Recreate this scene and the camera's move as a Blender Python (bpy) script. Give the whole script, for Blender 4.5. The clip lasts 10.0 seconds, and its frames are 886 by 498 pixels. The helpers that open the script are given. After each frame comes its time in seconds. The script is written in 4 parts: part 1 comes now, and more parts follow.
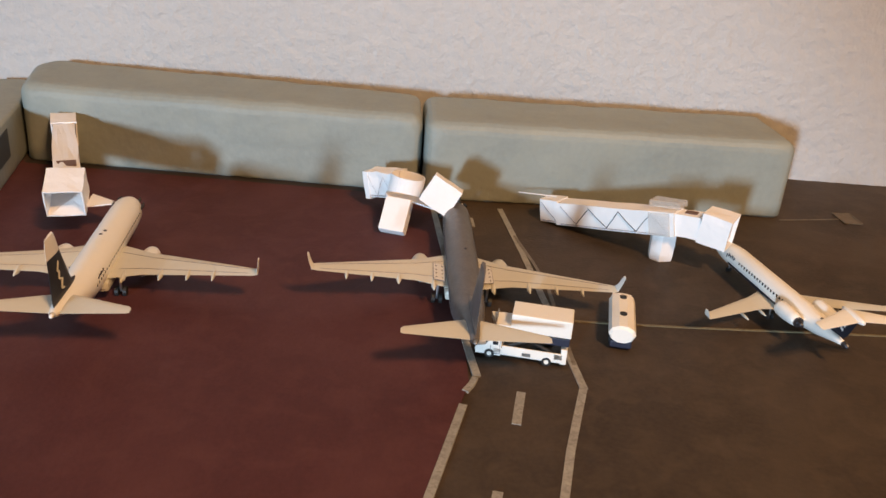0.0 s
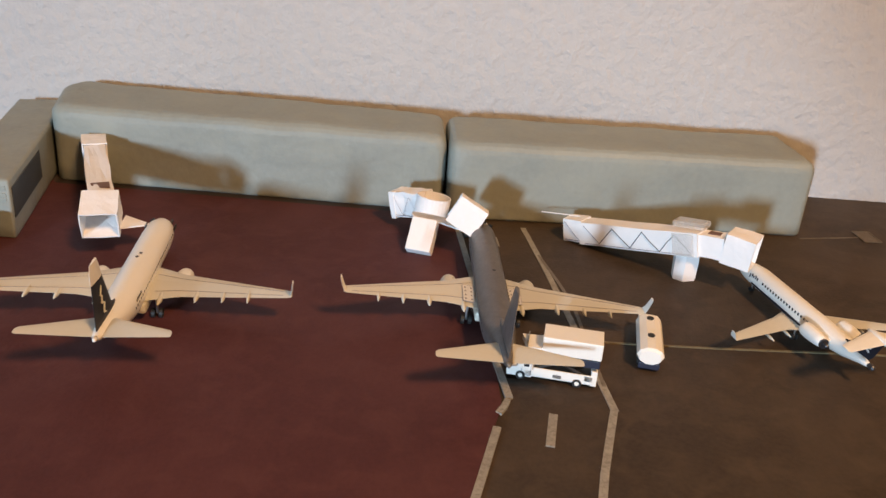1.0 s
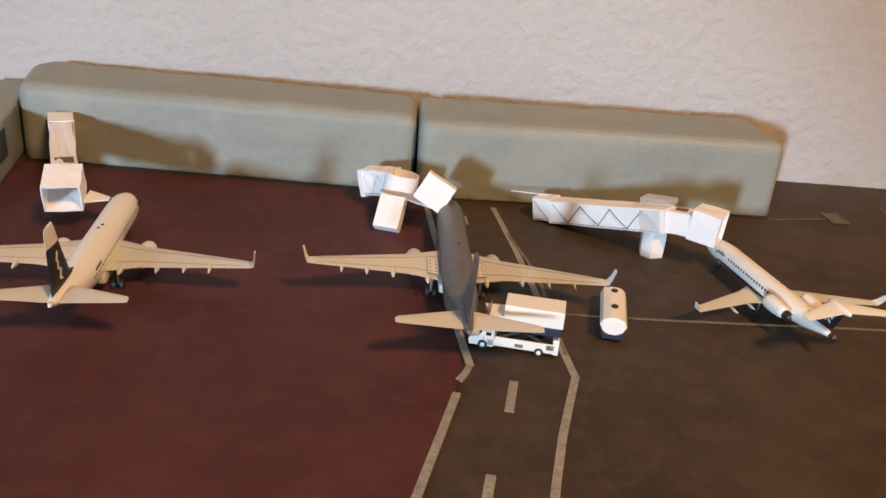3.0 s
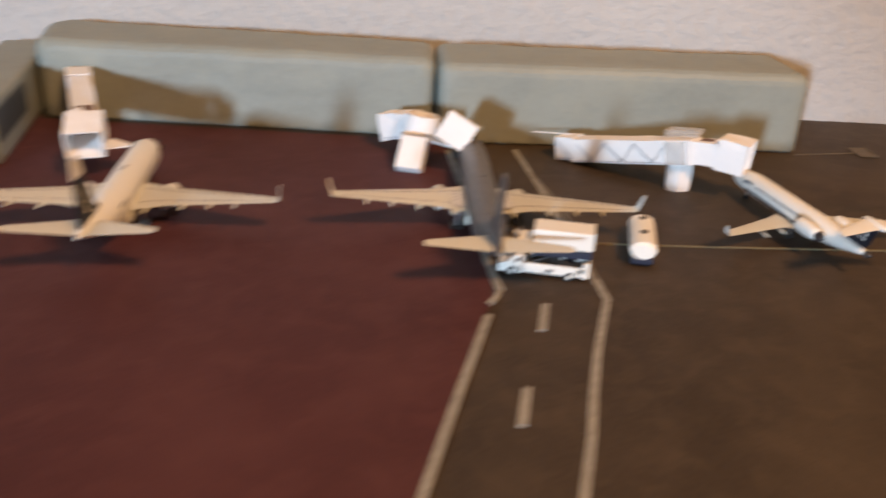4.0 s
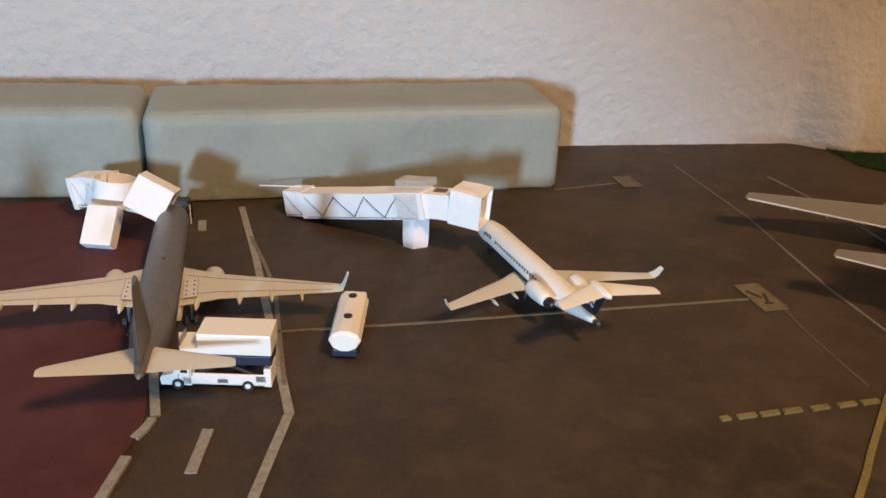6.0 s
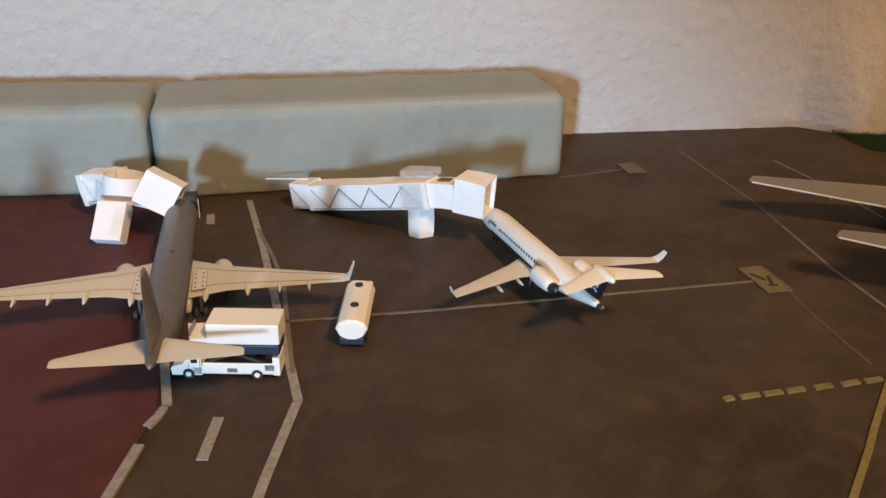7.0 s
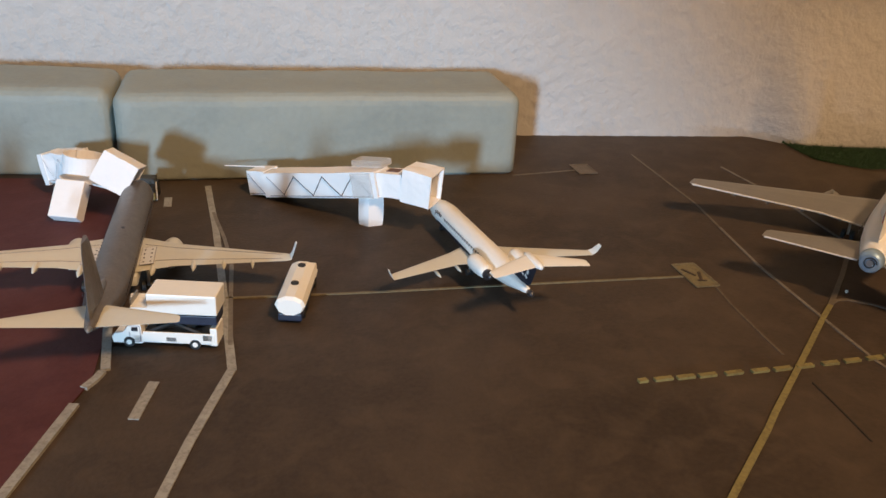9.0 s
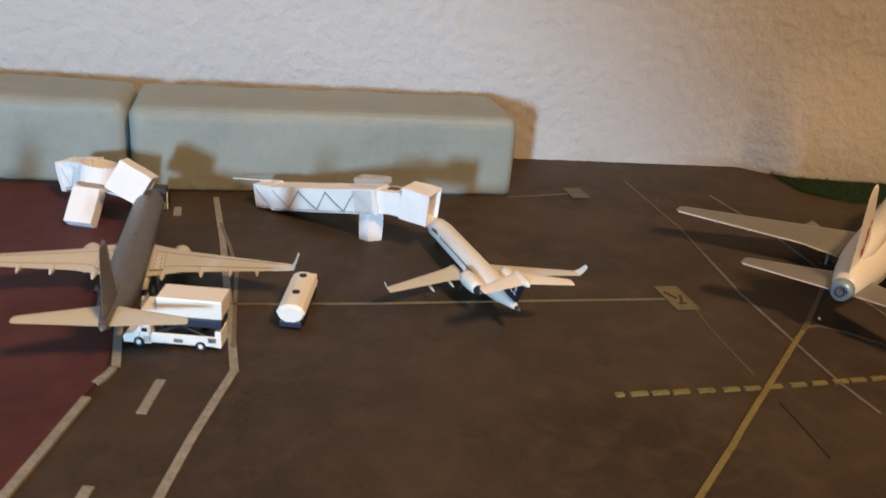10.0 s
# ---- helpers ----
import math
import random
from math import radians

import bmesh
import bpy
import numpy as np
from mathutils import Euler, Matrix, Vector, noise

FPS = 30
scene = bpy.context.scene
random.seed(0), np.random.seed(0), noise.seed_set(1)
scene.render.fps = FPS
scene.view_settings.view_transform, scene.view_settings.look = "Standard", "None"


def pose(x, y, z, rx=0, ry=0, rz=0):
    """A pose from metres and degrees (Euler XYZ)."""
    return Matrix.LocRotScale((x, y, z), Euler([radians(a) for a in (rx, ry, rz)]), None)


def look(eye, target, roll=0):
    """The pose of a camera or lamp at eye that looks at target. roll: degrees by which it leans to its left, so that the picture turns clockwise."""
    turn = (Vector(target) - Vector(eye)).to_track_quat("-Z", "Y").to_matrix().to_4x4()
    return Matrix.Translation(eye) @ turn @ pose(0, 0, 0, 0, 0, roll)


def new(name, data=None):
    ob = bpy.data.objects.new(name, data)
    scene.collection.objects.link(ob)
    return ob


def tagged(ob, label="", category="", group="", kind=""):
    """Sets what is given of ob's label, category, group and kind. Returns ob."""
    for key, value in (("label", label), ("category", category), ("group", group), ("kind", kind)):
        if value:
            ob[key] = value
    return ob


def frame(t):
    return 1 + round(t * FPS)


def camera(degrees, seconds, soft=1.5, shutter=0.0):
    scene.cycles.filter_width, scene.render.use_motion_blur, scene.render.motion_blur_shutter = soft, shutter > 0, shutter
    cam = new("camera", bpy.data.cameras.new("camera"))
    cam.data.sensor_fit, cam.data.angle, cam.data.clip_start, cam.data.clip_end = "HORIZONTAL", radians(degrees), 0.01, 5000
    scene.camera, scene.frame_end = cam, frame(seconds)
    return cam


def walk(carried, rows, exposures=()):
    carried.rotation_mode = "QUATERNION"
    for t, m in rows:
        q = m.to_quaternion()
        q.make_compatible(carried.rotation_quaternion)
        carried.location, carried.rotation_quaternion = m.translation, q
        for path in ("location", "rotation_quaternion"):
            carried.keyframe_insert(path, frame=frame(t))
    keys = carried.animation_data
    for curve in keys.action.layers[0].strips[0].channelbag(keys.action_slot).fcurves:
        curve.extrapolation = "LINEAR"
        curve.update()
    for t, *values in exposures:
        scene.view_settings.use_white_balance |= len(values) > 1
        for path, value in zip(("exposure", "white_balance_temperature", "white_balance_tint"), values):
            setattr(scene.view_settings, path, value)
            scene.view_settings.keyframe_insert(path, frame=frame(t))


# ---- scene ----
cam = camera(55.17, 10.0, shutter=0.6)
PATH = [
    (0, (-0.02816, 0.01553, 0.11594), (0.04582, 0.92236, -0.29903), 4.49),
    (0.5, (-0.03111, 0.01294, 0.11882), (0.04511, 0.92175, -0.29138), 4.27),
    (1, (-0.03556, 0.01385, 0.12101), (0.03154, 0.92462, -0.28643), 4.28),
    (1.5, (-0.03121, 0.01344, 0.11655), (0.04626, 0.92327, -0.29114), 4.78),
    (2, (-0.03229, 0.01224, 0.11912), (0.04628, 0.92249, -0.28741), 4.97),
    (2.2, (-0.03177, 0.00993, 0.12060), (0.04572, 0.92001, -0.28653), 4.82),
    (3.3, (-0.02794, 0.01055, 0.11017), (0.05538, 0.92300, -0.29046), 4.80),
    (3.5, (-0.02973, 0.01001, 0.10870), (0.05519, 0.91945, -0.29837), 4.86),
    (3.8, (-0.03943, 0.00334, 0.10063), (0.03550, 0.91277, -0.30844), 3.69),
    (3.9, (-0.03799, 0.00102, 0.09912), (0.02111, 0.90943, -0.31478), 3.02),
    (4, (-0.03117, 0.00651, 0.09822), (0.03430, 0.91153, -0.32210), 2.72),
    (4.1, (-0.01936, 0.01227, 0.09878), (0.06093, 0.91994, -0.31317), 2.49),
    (4.2, (-0.00121, 0.01488, 0.10236), (0.07747, 0.92010, -0.31524), 2.17),
    (4.3, (0.00670, 0.01973, 0.10155), (0.12241, 0.92096, -0.31605), 2.70),
    (4.5, (0.01613, 0.02340, 0.09845), (0.16181, 0.91760, -0.32487), 2.31),
    (5, (0.02573, 0.02947, 0.09400), (0.21354, 0.91280, -0.33550), 3.12),
    (5.5, (0.01741, 0.04052, 0.10435), (0.21878, 0.92686, -0.31261), 2.47),
    (5.7, (0.01748, 0.04357, 0.10426), (0.23241, 0.93021, -0.30523), 2.82),
    (6.8, (0.02157, 0.03905, 0.10066), (0.23162, 0.92190, -0.31940), 0.76),
    (7, (0.01951, 0.03984, 0.10338), (0.22344, 0.92433, -0.31626), 0.89),
    (7.5, (0.02441, 0.03591, 0.10289), (0.23091, 0.91874, -0.31898), 0.93),
    (8, (0.02766, 0.02758, 0.10602), (0.24464, 0.91180, -0.30760), 2.10),
    (8.5, (0.02914, 0.02493, 0.10285), (0.24467, 0.91061, -0.30839), 2.83),
    (9, (0.02881, 0.02672, 0.10199), (0.24917, 0.91219, -0.30715), 3.19),
    (9.5, (0.03253, 0.02163, 0.10230), (0.25610, 0.91203, -0.29421), 5.15),
    (9.8, (0.02872, 0.01656, 0.10363), (0.25455, 0.90783, -0.28960), 5.41),
    (10, (0.02771, 0.01496, 0.10696), (0.24766, 0.90886, -0.28363), 5.10),
]
walk(cam, [(t, look(eye, target, roll)) for t, eye, target, roll in PATH], exposures=[(0, 0.10, 7150, 13), (2.2, 0.10, 7150, 13), (3.3, 0.10, 7200, 15), (3.9, 0.12, 7350, 16), (4.5, 0.08, 7050, 13), (5.2, 0.04, 6850, 9.5), (5.7, 0.04, 6500, 9), (7, 0.03, 6450, 8), (10, 0.03, 6300, 7)])

# ---- light ----
world = bpy.data.worlds.new("world")
scene.world = world
world.use_nodes = True
world.node_tree.nodes["Background"].inputs[0].default_value = (0.85, 0.8, 0.75, 1)
world.node_tree.nodes["Background"].inputs[1].default_value = 0.03


def area_lamp(name, m, width, height, watts, colour):
    lamp = bpy.data.lights.new(name, "AREA")
    lamp.shape, lamp.size, lamp.size_y, lamp.energy, lamp.color = "RECTANGLE", width, height, watts, colour
    ob = new(name, lamp)
    ob.matrix_world = m
    return ob


# daylight through the low window behind, on the left; a warm lamp above, behind on the right
area_lamp("window_daylight", look((-1.45, -2.72, 0.42), (0.05, 0.31, 0.02)), 0.18, 0.34, 103.0, (0.505, 0.735, 1.0))
area_lamp("table_lamp", look((0.34, -0.42, 0.80), (0.05, 0.22, 0.0)), 0.15, 0.15, 8.8, (1.0, 0.60, 0.30))


# ---- materials ----
def material(name, colour, rough=0.6, metal=0.0, vary=0.12, fine=900.0, coarse=60.0, bump=0.0, bump_scale=1500.0, tint=None, dust=None, worn=None, gloss=0.5):
    """A principled surface whose colour wanders at two scales, with fine relief."""
    m = bpy.data.materials.new(name)
    m.use_nodes = True
    nodes, links = m.node_tree.nodes, m.node_tree.links
    shader = nodes["Principled BSDF"]
    shader.inputs["Roughness"].default_value, shader.inputs["Metallic"].default_value = rough, metal
    shader.inputs["Specular IOR Level"].default_value = gloss
    where = nodes.new("ShaderNodeTexCoord").outputs["Object"]
    dark = tuple(c * (1 - vary) for c in colour)
    light = tuple(min(1.0, c * (1 + vary)) for c in (tint or colour))
    made = None
    for scale, low, high in ((coarse, 0.3, 0.7), (fine, 0.25, 0.75)):
        tex = nodes.new("ShaderNodeTexNoise")
        tex.inputs["Scale"].default_value, tex.inputs["Detail"].default_value = scale, 5
        links.new(where, tex.inputs["Vector"])
        ramp = nodes.new("ShaderNodeValToRGB")
        ramp.color_ramp.elements[0].position, ramp.color_ramp.elements[1].position = low, high
        ramp.color_ramp.elements[0].color, ramp.color_ramp.elements[1].color = (*dark, 1), (*light, 1)
        links.new(tex.outputs["Fac"], ramp.inputs["Fac"])
        if made is None:
            made = ramp.outputs["Color"]
        else:
            mix = nodes.new("ShaderNodeMix")
            mix.data_type = "RGBA"
            mix.inputs["Factor"].default_value = 0.45
            links.new(made, mix.inputs["A"])
            links.new(ramp.outputs["Color"], mix.inputs["B"])
            made = mix.outputs["Result"]
    for colour2, scale, low, high, amount in ((dust, 26.0, 0.45, 0.70, 0.5), (dust, 110.0, 0.47, 0.70, 0.55), (dust, 2600.0, 0.72, 0.78, 0.8), (worn, 900.0, 0.48, 0.70, 0.6)):
        if colour2 is None:
            continue
        tex = nodes.new("ShaderNodeTexNoise")
        tex.inputs["Scale"].default_value, tex.inputs["Detail"].default_value, tex.inputs["Distortion"].default_value = scale, 8, 0.6
        links.new(where, tex.inputs["Vector"])
        ramp = nodes.new("ShaderNodeValToRGB")
        ramp.color_ramp.elements[0].position, ramp.color_ramp.elements[1].position = low, high
        ramp.color_ramp.elements[0].color, ramp.color_ramp.elements[1].color = (0, 0, 0, 1), (amount, amount, amount, 1)
        links.new(tex.outputs["Fac"], ramp.inputs["Fac"])
        mix = nodes.new("ShaderNodeMix")
        mix.data_type = "RGBA"
        links.new(ramp.outputs["Color"], mix.inputs["Factor"])
        links.new(made, mix.inputs["A"])
        mix.inputs["B"].default_value = (*colour2, 1)
        made = mix.outputs["Result"]
    links.new(made, shader.inputs["Base Color"])
    if bump:
        tex = nodes.new("ShaderNodeTexNoise")
        tex.inputs["Scale"].default_value, tex.inputs["Detail"].default_value = bump_scale, 4
        links.new(where, tex.inputs["Vector"])
        relief = nodes.new("ShaderNodeBump")
        relief.inputs["Strength"].default_value, relief.inputs["Distance"].default_value = 1.0, bump
        links.new(tex.outputs["Fac"], relief.inputs["Height"])
        links.new(relief.outputs["Normal"], shader.inputs["Normal"])
    return m


PLASTER = material("plaster", (0.515, 0.503, 0.490), 0.9, vary=0.06, fine=300, coarse=12, bump=0.0006, bump_scale=560)
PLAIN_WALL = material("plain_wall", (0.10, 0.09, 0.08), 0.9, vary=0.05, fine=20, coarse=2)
BOARD = material("brown_board", (0.0470, 0.0340, 0.0246), 0.6, vary=0.3, fine=700, coarse=22, bump=0.00014, bump_scale=900, tint=(0.0560, 0.0405, 0.0293), dust=(0.094, 0.0680, 0.0485), gloss=0.22)
MAROON = material("maroon_sheet", (0.081, 0.0258, 0.0268), 0.65, vary=0.22, fine=800, coarse=18, bump=0.0001, bump_scale=900, dust=(0.118, 0.0430, 0.0430), gloss=0.22)
GREY_WOOD = material("grey_painted_wood", (0.272, 0.299, 0.270), 0.58, vary=0.12, fine=500, coarse=35, bump=0.00018, bump_scale=420, dust=(0.315, 0.330, 0.280))
DARK_PANEL = material("dark_panel", (0.05, 0.055, 0.055), 0.6, vary=0.2)
WHITE_TAPE = material("white_line", (0.33, 0.325, 0.30), 0.6, vary=0.25, fine=1200, coarse=200, worn=(0.16, 0.150, 0.132))
PALE_LINE = material("pale_thin_line", (0.190, 0.171, 0.146), 0.6, vary=0.3, fine=1500, coarse=200, worn=(0.080, 0.061, 0.045))
YELLOW = material("yellow_line", (0.225, 0.188, 0.070), 0.6, vary=0.25, fine=1500, coarse=200, worn=(0.10, 0.08, 0.04))
FAINT_YELLOW = material("faint_yellow_line", (0.180, 0.150, 0.084), 0.6, vary=0.25, fine=1500, coarse=200, worn=(0.080, 0.061, 0.045))
DULL_FILL = material("dull_stand_fill", (0.185, 0.155, 0.078), 0.6, vary=0.35, fine=1500, coarse=250, worn=(0.080, 0.061, 0.045))
FADED_LINE = material("faded_line", (0.138, 0.113, 0.082), 0.6, vary=0.3, fine=1500, coarse=200, worn=(0.080, 0.061, 0.045))
# brown of the shaded paper inside the roof slots, painted on
SLOT_SHADE = material("brown_slot_shade", (0.16, 0.095, 0.075), 0.8, vary=0.2)
GHOST_LINE = material("nearly_worn_off_line", (0.135, 0.108, 0.082), 0.65, vary=0.3, fine=1500, coarse=200, worn=(0.080, 0.061, 0.045), gloss=0.2)
# for the crease in the board, and for shade painted at the block's foot
CREASE_AND_GAP_SHADE = material("dark_crease_and_gap_shade", (0.026, 0.019, 0.014), 0.7, vary=0.2)
PAPER = material("white_paper", (0.90, 0.885, 0.875), 0.75, vary=0.03, fine=600, coarse=120, bump=0.00008, bump_scale=700)
PENCIL = material("pencil_line", (0.22, 0.20, 0.24), 0.6, vary=0.2)
INK = material("pen_ink", (0.05, 0.05, 0.06), 0.6, vary=0.2)
WHITE_PAINT = material("white_model_paint", (0.90, 0.885, 0.83), 0.32, vary=0.03)
GREY_PAINT = material("dark_grey_model_paint", (0.112, 0.103, 0.102), 0.42, vary=0.25, fine=1500, coarse=250, worn=(0.150, 0.138, 0.135))
WING_GREY = material("wing_grey_paint", (0.665, 0.650, 0.565), 0.36, vary=0.05)
PALE_WING = material("pale_grey_wing_paint", (0.285, 0.285, 0.28), 0.36, metal=0.45, vary=0.1, fine=1200, coarse=120)
BLUE_BLACK = material("blue_black_paint", (0.010, 0.012, 0.022), 0.6, vary=0.2)
RED_PAINT = material("red_paint", (0.45, 0.03, 0.03), 0.4, vary=0.15)
SILVER = material("silver_metal", (0.72, 0.76, 0.82), 0.34, metal=1.0, vary=0.05)
BLUE_METAL = material("blue_grey_exhaust", (0.36, 0.52, 0.72), 0.4, metal=0.3, vary=0.1)
BLACK = material("black_rubber", (0.015, 0.015, 0.015), 0.6, vary=0.2)
GLASS_BLACK = material("dark_window_paint", (0.02, 0.022, 0.03), 0.25, vary=0.1)
NAVY = material("navy_plastic", (0.02, 0.025, 0.05), 0.45, vary=0.2)
GRASS = material("green_grass_mat", (0.02, 0.055, 0.022), 0.95, vary=0.4, fine=1800, coarse=300, bump=0.0006, bump_scale=1600)
PALE_TRIM = material("pale_trim_paint", (0.72, 0.71, 0.68), 0.35, vary=0.08)
DARK_METAL = material("dark_metal", (0.10, 0.10, 0.11), 0.35, metal=0.8, vary=0.2)
PALE_CARD = material("pale_green_card", (0.50, 0.545, 0.50), 0.7, vary=0.1)
CLEAR_TAPE = material("milky_tape", (0.85, 0.83, 0.80), 0.3, vary=0.05)
CLEAR_TAPE.node_tree.nodes["Principled BSDF"].inputs["Alpha"].default_value = 0.28


# ---- mesh helpers ----
def part(name, bm, mat, parent=None, label="", smooth=False):
    """Links a bmesh as one mesh object, under a thing or a part if one is given."""
    bmesh.ops.recalc_face_normals(bm, faces=bm.faces[:])
    data = bpy.data.meshes.new(name)
    bm.to_mesh(data)
    bm.free()
    data.materials.append(mat)
    if smooth:
        data.polygons.foreach_set("use_smooth", [True] * len(data.polygons))
    ob = new(name, data)
    if parent:
        ob.parent = parent
    return tagged(ob, label)


def empty(name, m, label, category, group="", kind=""):
    ob = new(name)
    ob.empty_display_size = 0.005
    ob.matrix_world = m
    return tagged(ob, label, category, group, kind)


def box(bm, size, at=(0, 0, 0), bevel=0.0, turn=(0, 0, 0), segments=2):
    """Adds a box, centred at a point, to bm."""
    one = bmesh.new()
    bmesh.ops.create_cube(one, size=1.0)
    bmesh.ops.scale(one, vec=size, verts=one.verts)
    if bevel:
        bmesh.ops.bevel(one, geom=one.edges[:], offset=bevel, segments=segments, affect="EDGES", profile=0.6)
    bmesh.ops.transform(one, matrix=pose(*at, *turn), verts=one.verts)
    return join(bm, one)


def join(bm, one):
    data = bpy.data.meshes.new("joined")
    one.to_mesh(data)
    one.free()
    bm.from_mesh(data)
    bpy.data.meshes.remove(data)
    return bm


def rings(bm, loops, close=True):
    """Skins a row of closed loops of points, and caps both ends."""
    rows = [[bm.verts.new(p) for p in loop] for loop in loops]
    n = len(rows[0])
    for a, b in zip(rows, rows[1:]):
        for i in range(n):
            bm.faces.new((a[i], a[(i + 1) % n], b[(i + 1) % n], b[i]))
    if close:
        bm.faces.new(rows[0])
        bm.faces.new(rows[-1][::-1])
    return bm


def tube(bm, stations, around=16):
    """A round body along y: stations are (y, half width, bottom z, top z, x)."""
    loops = []
    for y, half, low, high, x in stations:
        mid, tall = (low + high) / 2, (high - low) / 2
        loops.append([Vector((x + half * math.cos(2 * math.pi * i / around), y, mid + tall * math.sin(2 * math.pi * i / around))) for i in range(around)])
    return rings(bm, loops)


FOIL = [(0.0, 0.0), (0.04, 0.45), (0.2, 0.95), (0.45, 0.9), (0.75, 0.5), (1.0, 0.06), (1.0, -0.06), (0.7, -0.3), (0.35, -0.5), (0.05, -0.35)]


def foil_body(bm, sections, upright=False):
    """A wing or fin: sections are (x, y of the leading edge, z, chord, thickness). The chord runs back along -y."""
    loops = []
    for x, y, z, chord, thick in sections:
        if upright:
            loops.append([Vector((x + t * thick / 2 * 1.2, y - c * chord, z)) for c, t in FOIL])
        else:
            loops.append([Vector((x, y - c * chord, z + t * thick / 2)) for c, t in FOIL])
    return rings(bm, loops)


def ribbon(bm, points, width, z0, z1):
    """A flat strip along a line of (x, y), with a little thickness."""
    loops = []
    for i, p in enumerate(points):
        p = Vector((*p, 0))
        a, b = Vector((*points[max(0, i - 1)], 0)), Vector((*points[min(len(points) - 1, i + 1)], 0))
        side = (b - a).normalized().cross(Vector((0, 0, 1))) * width / 2
        loops.append([p - side + Vector((0, 0, z0)), p + side + Vector((0, 0, z0)), p + side + Vector((0, 0, z1)), p - side + Vector((0, 0, z1))])
    return rings(bm, loops)


def slab(bm, outline, z0, z1):
    """A flat sheet with the outline given as (x, y), from z0 to z1."""
    return rings(bm, [[Vector((x, y, z)) for x, y in outline] for z in (z0, z1)])


def rod(bm, a, b, radius, around=8):
    a, b = Vector(a), Vector(b)
    turn = (b - a).to_track_quat("Z", "Y").to_matrix()
    return rings(bm, [[p + turn @ Vector((radius * math.cos(2 * math.pi * i / around), radius * math.sin(2 * math.pi * i / around), 0)) for i in range(around)] for p in (a, b)])


# ---- the room ----
def wall_y(x):
    """The plan of the plastered wall: almost straight, turning a little towards the camera on the right."""
    return 0.3592 - 0.070 * (x - 0.142) - 0.10 * max(0.0, x - 0.247)


def wall_bulge(x, z):
    """The plaster swells out at its foot, towards the right end."""
    f = max(0.0, min(1.0, (x - 0.244) / 0.02))
    g = max(0.0, min(1.0, 1.0 - z / 0.060))
    return 0.0130 * f * f * (3 - 2 * f) * g * g * (3 - 2 * g)


def build_wall():
    bm = bmesh.new()
    step, nx, nz = 0.0012, 880, 312
    rows = []
    for j in range(nz + 1):
        row = []
        for i in range(nx + 1):
            x, z = -0.46 + i * step, j * step - 0.004
            p = Vector((x * 235, z * 255, 1.7))
            h = noise.noise(p) * 0.50 + noise.noise(p * 2.1) * 0.45
            h = max(-0.25, min(0.35, h))
            row.append(bm.verts.new((x, wall_y(x) - wall_bulge(x, z) - 0.0010 * h, z)))
        rows.append(row)
    for a, b in zip(rows, rows[1:]):
        for i in range(nx):
            bm.faces.new((a[i], a[i + 1], b[i + 1], b[i]))
    x0, x1, z0, z1 = -0.46, -0.46 + nx * step, -0.004, nz * step - 0.004
    corners = [bm.verts.new((x, wall_y(x) + 0.1, z)) for x, z in ((x0, z0), (x1, z0), (x1, z1), (x0, z1))]
    bm.faces.new(corners)
    ob = part("wall_north", bm, PLASTER, smooth=True)
    tagged(ob, "rough white knockdown plaster wall behind the model airport", "wall", kind="structure")


build_wall()


def plain_wall(name, size, at, category="wall", label="plain painted room wall behind the camera"):
    bm = box(bmesh.new(), size, at)
    return tagged(part(name, bm, PLAIN_WALL), label, category, kind="structure")


plain_wall("wall_upper", (5.2, 0.12, 2.2), (0.0, 0.42, 1.47), label="plain painted wall above the plaster strip")
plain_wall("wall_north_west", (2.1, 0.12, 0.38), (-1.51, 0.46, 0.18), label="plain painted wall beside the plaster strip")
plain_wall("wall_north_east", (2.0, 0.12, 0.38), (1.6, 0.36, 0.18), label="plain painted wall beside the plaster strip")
plain_wall("wall_west", (0.12, 3.6, 2.6), (-2.56, -1.3, 1.28))
plain_wall("wall_east", (0.12, 3.6, 2.6), (2.56, -1.3, 1.28))
plain_wall("wall_south_lower", (5.0, 0.12, 0.22), (0, -2.86, 0.1))
plain_wall("wall_south_upper", (5.0, 0.12, 1.9), (0, -2.86, 1.58))
plain_wall("wall_south_west", (0.8, 0.12, 0.42), (-2.1, -2.86, 0.42))
plain_wall("wall_south_east", (3.7, 0.12, 0.42), (0.65, -2.86, 0.42))
# unseen slab, added so that its sloping edge shades the plaster on the right
bm = rings(bmesh.new(), [[Vector((x, y, z)) for x, z in ((-0.167, 0.0), (2.4, 0.0), (2.4, 2.55), (-2.15, 2.55), (-2.15, 2.20))] for y in (-0.66, -0.58)])
tagged(part("daylight_blocker", bm, PLAIN_WALL), "unseen daylight blocker added behind the camera, with a sloping edge", "wall", kind="structure")
plain_wall("ceiling", (5.2, 3.6, 0.1), (0, -1.25, 2.62), "ceiling", "plain pale room ceiling")
ob = part("floor", box(bmesh.new(), (5.2, 3.6, 0.06), (0, -1.3, -0.036)), material("wood_floor", (0.2, 0.13, 0.08), 0.5, vary=0.2, fine=40, coarse=6))
tagged(ob, "plain brown room floor under the board", "floor", kind="structure")

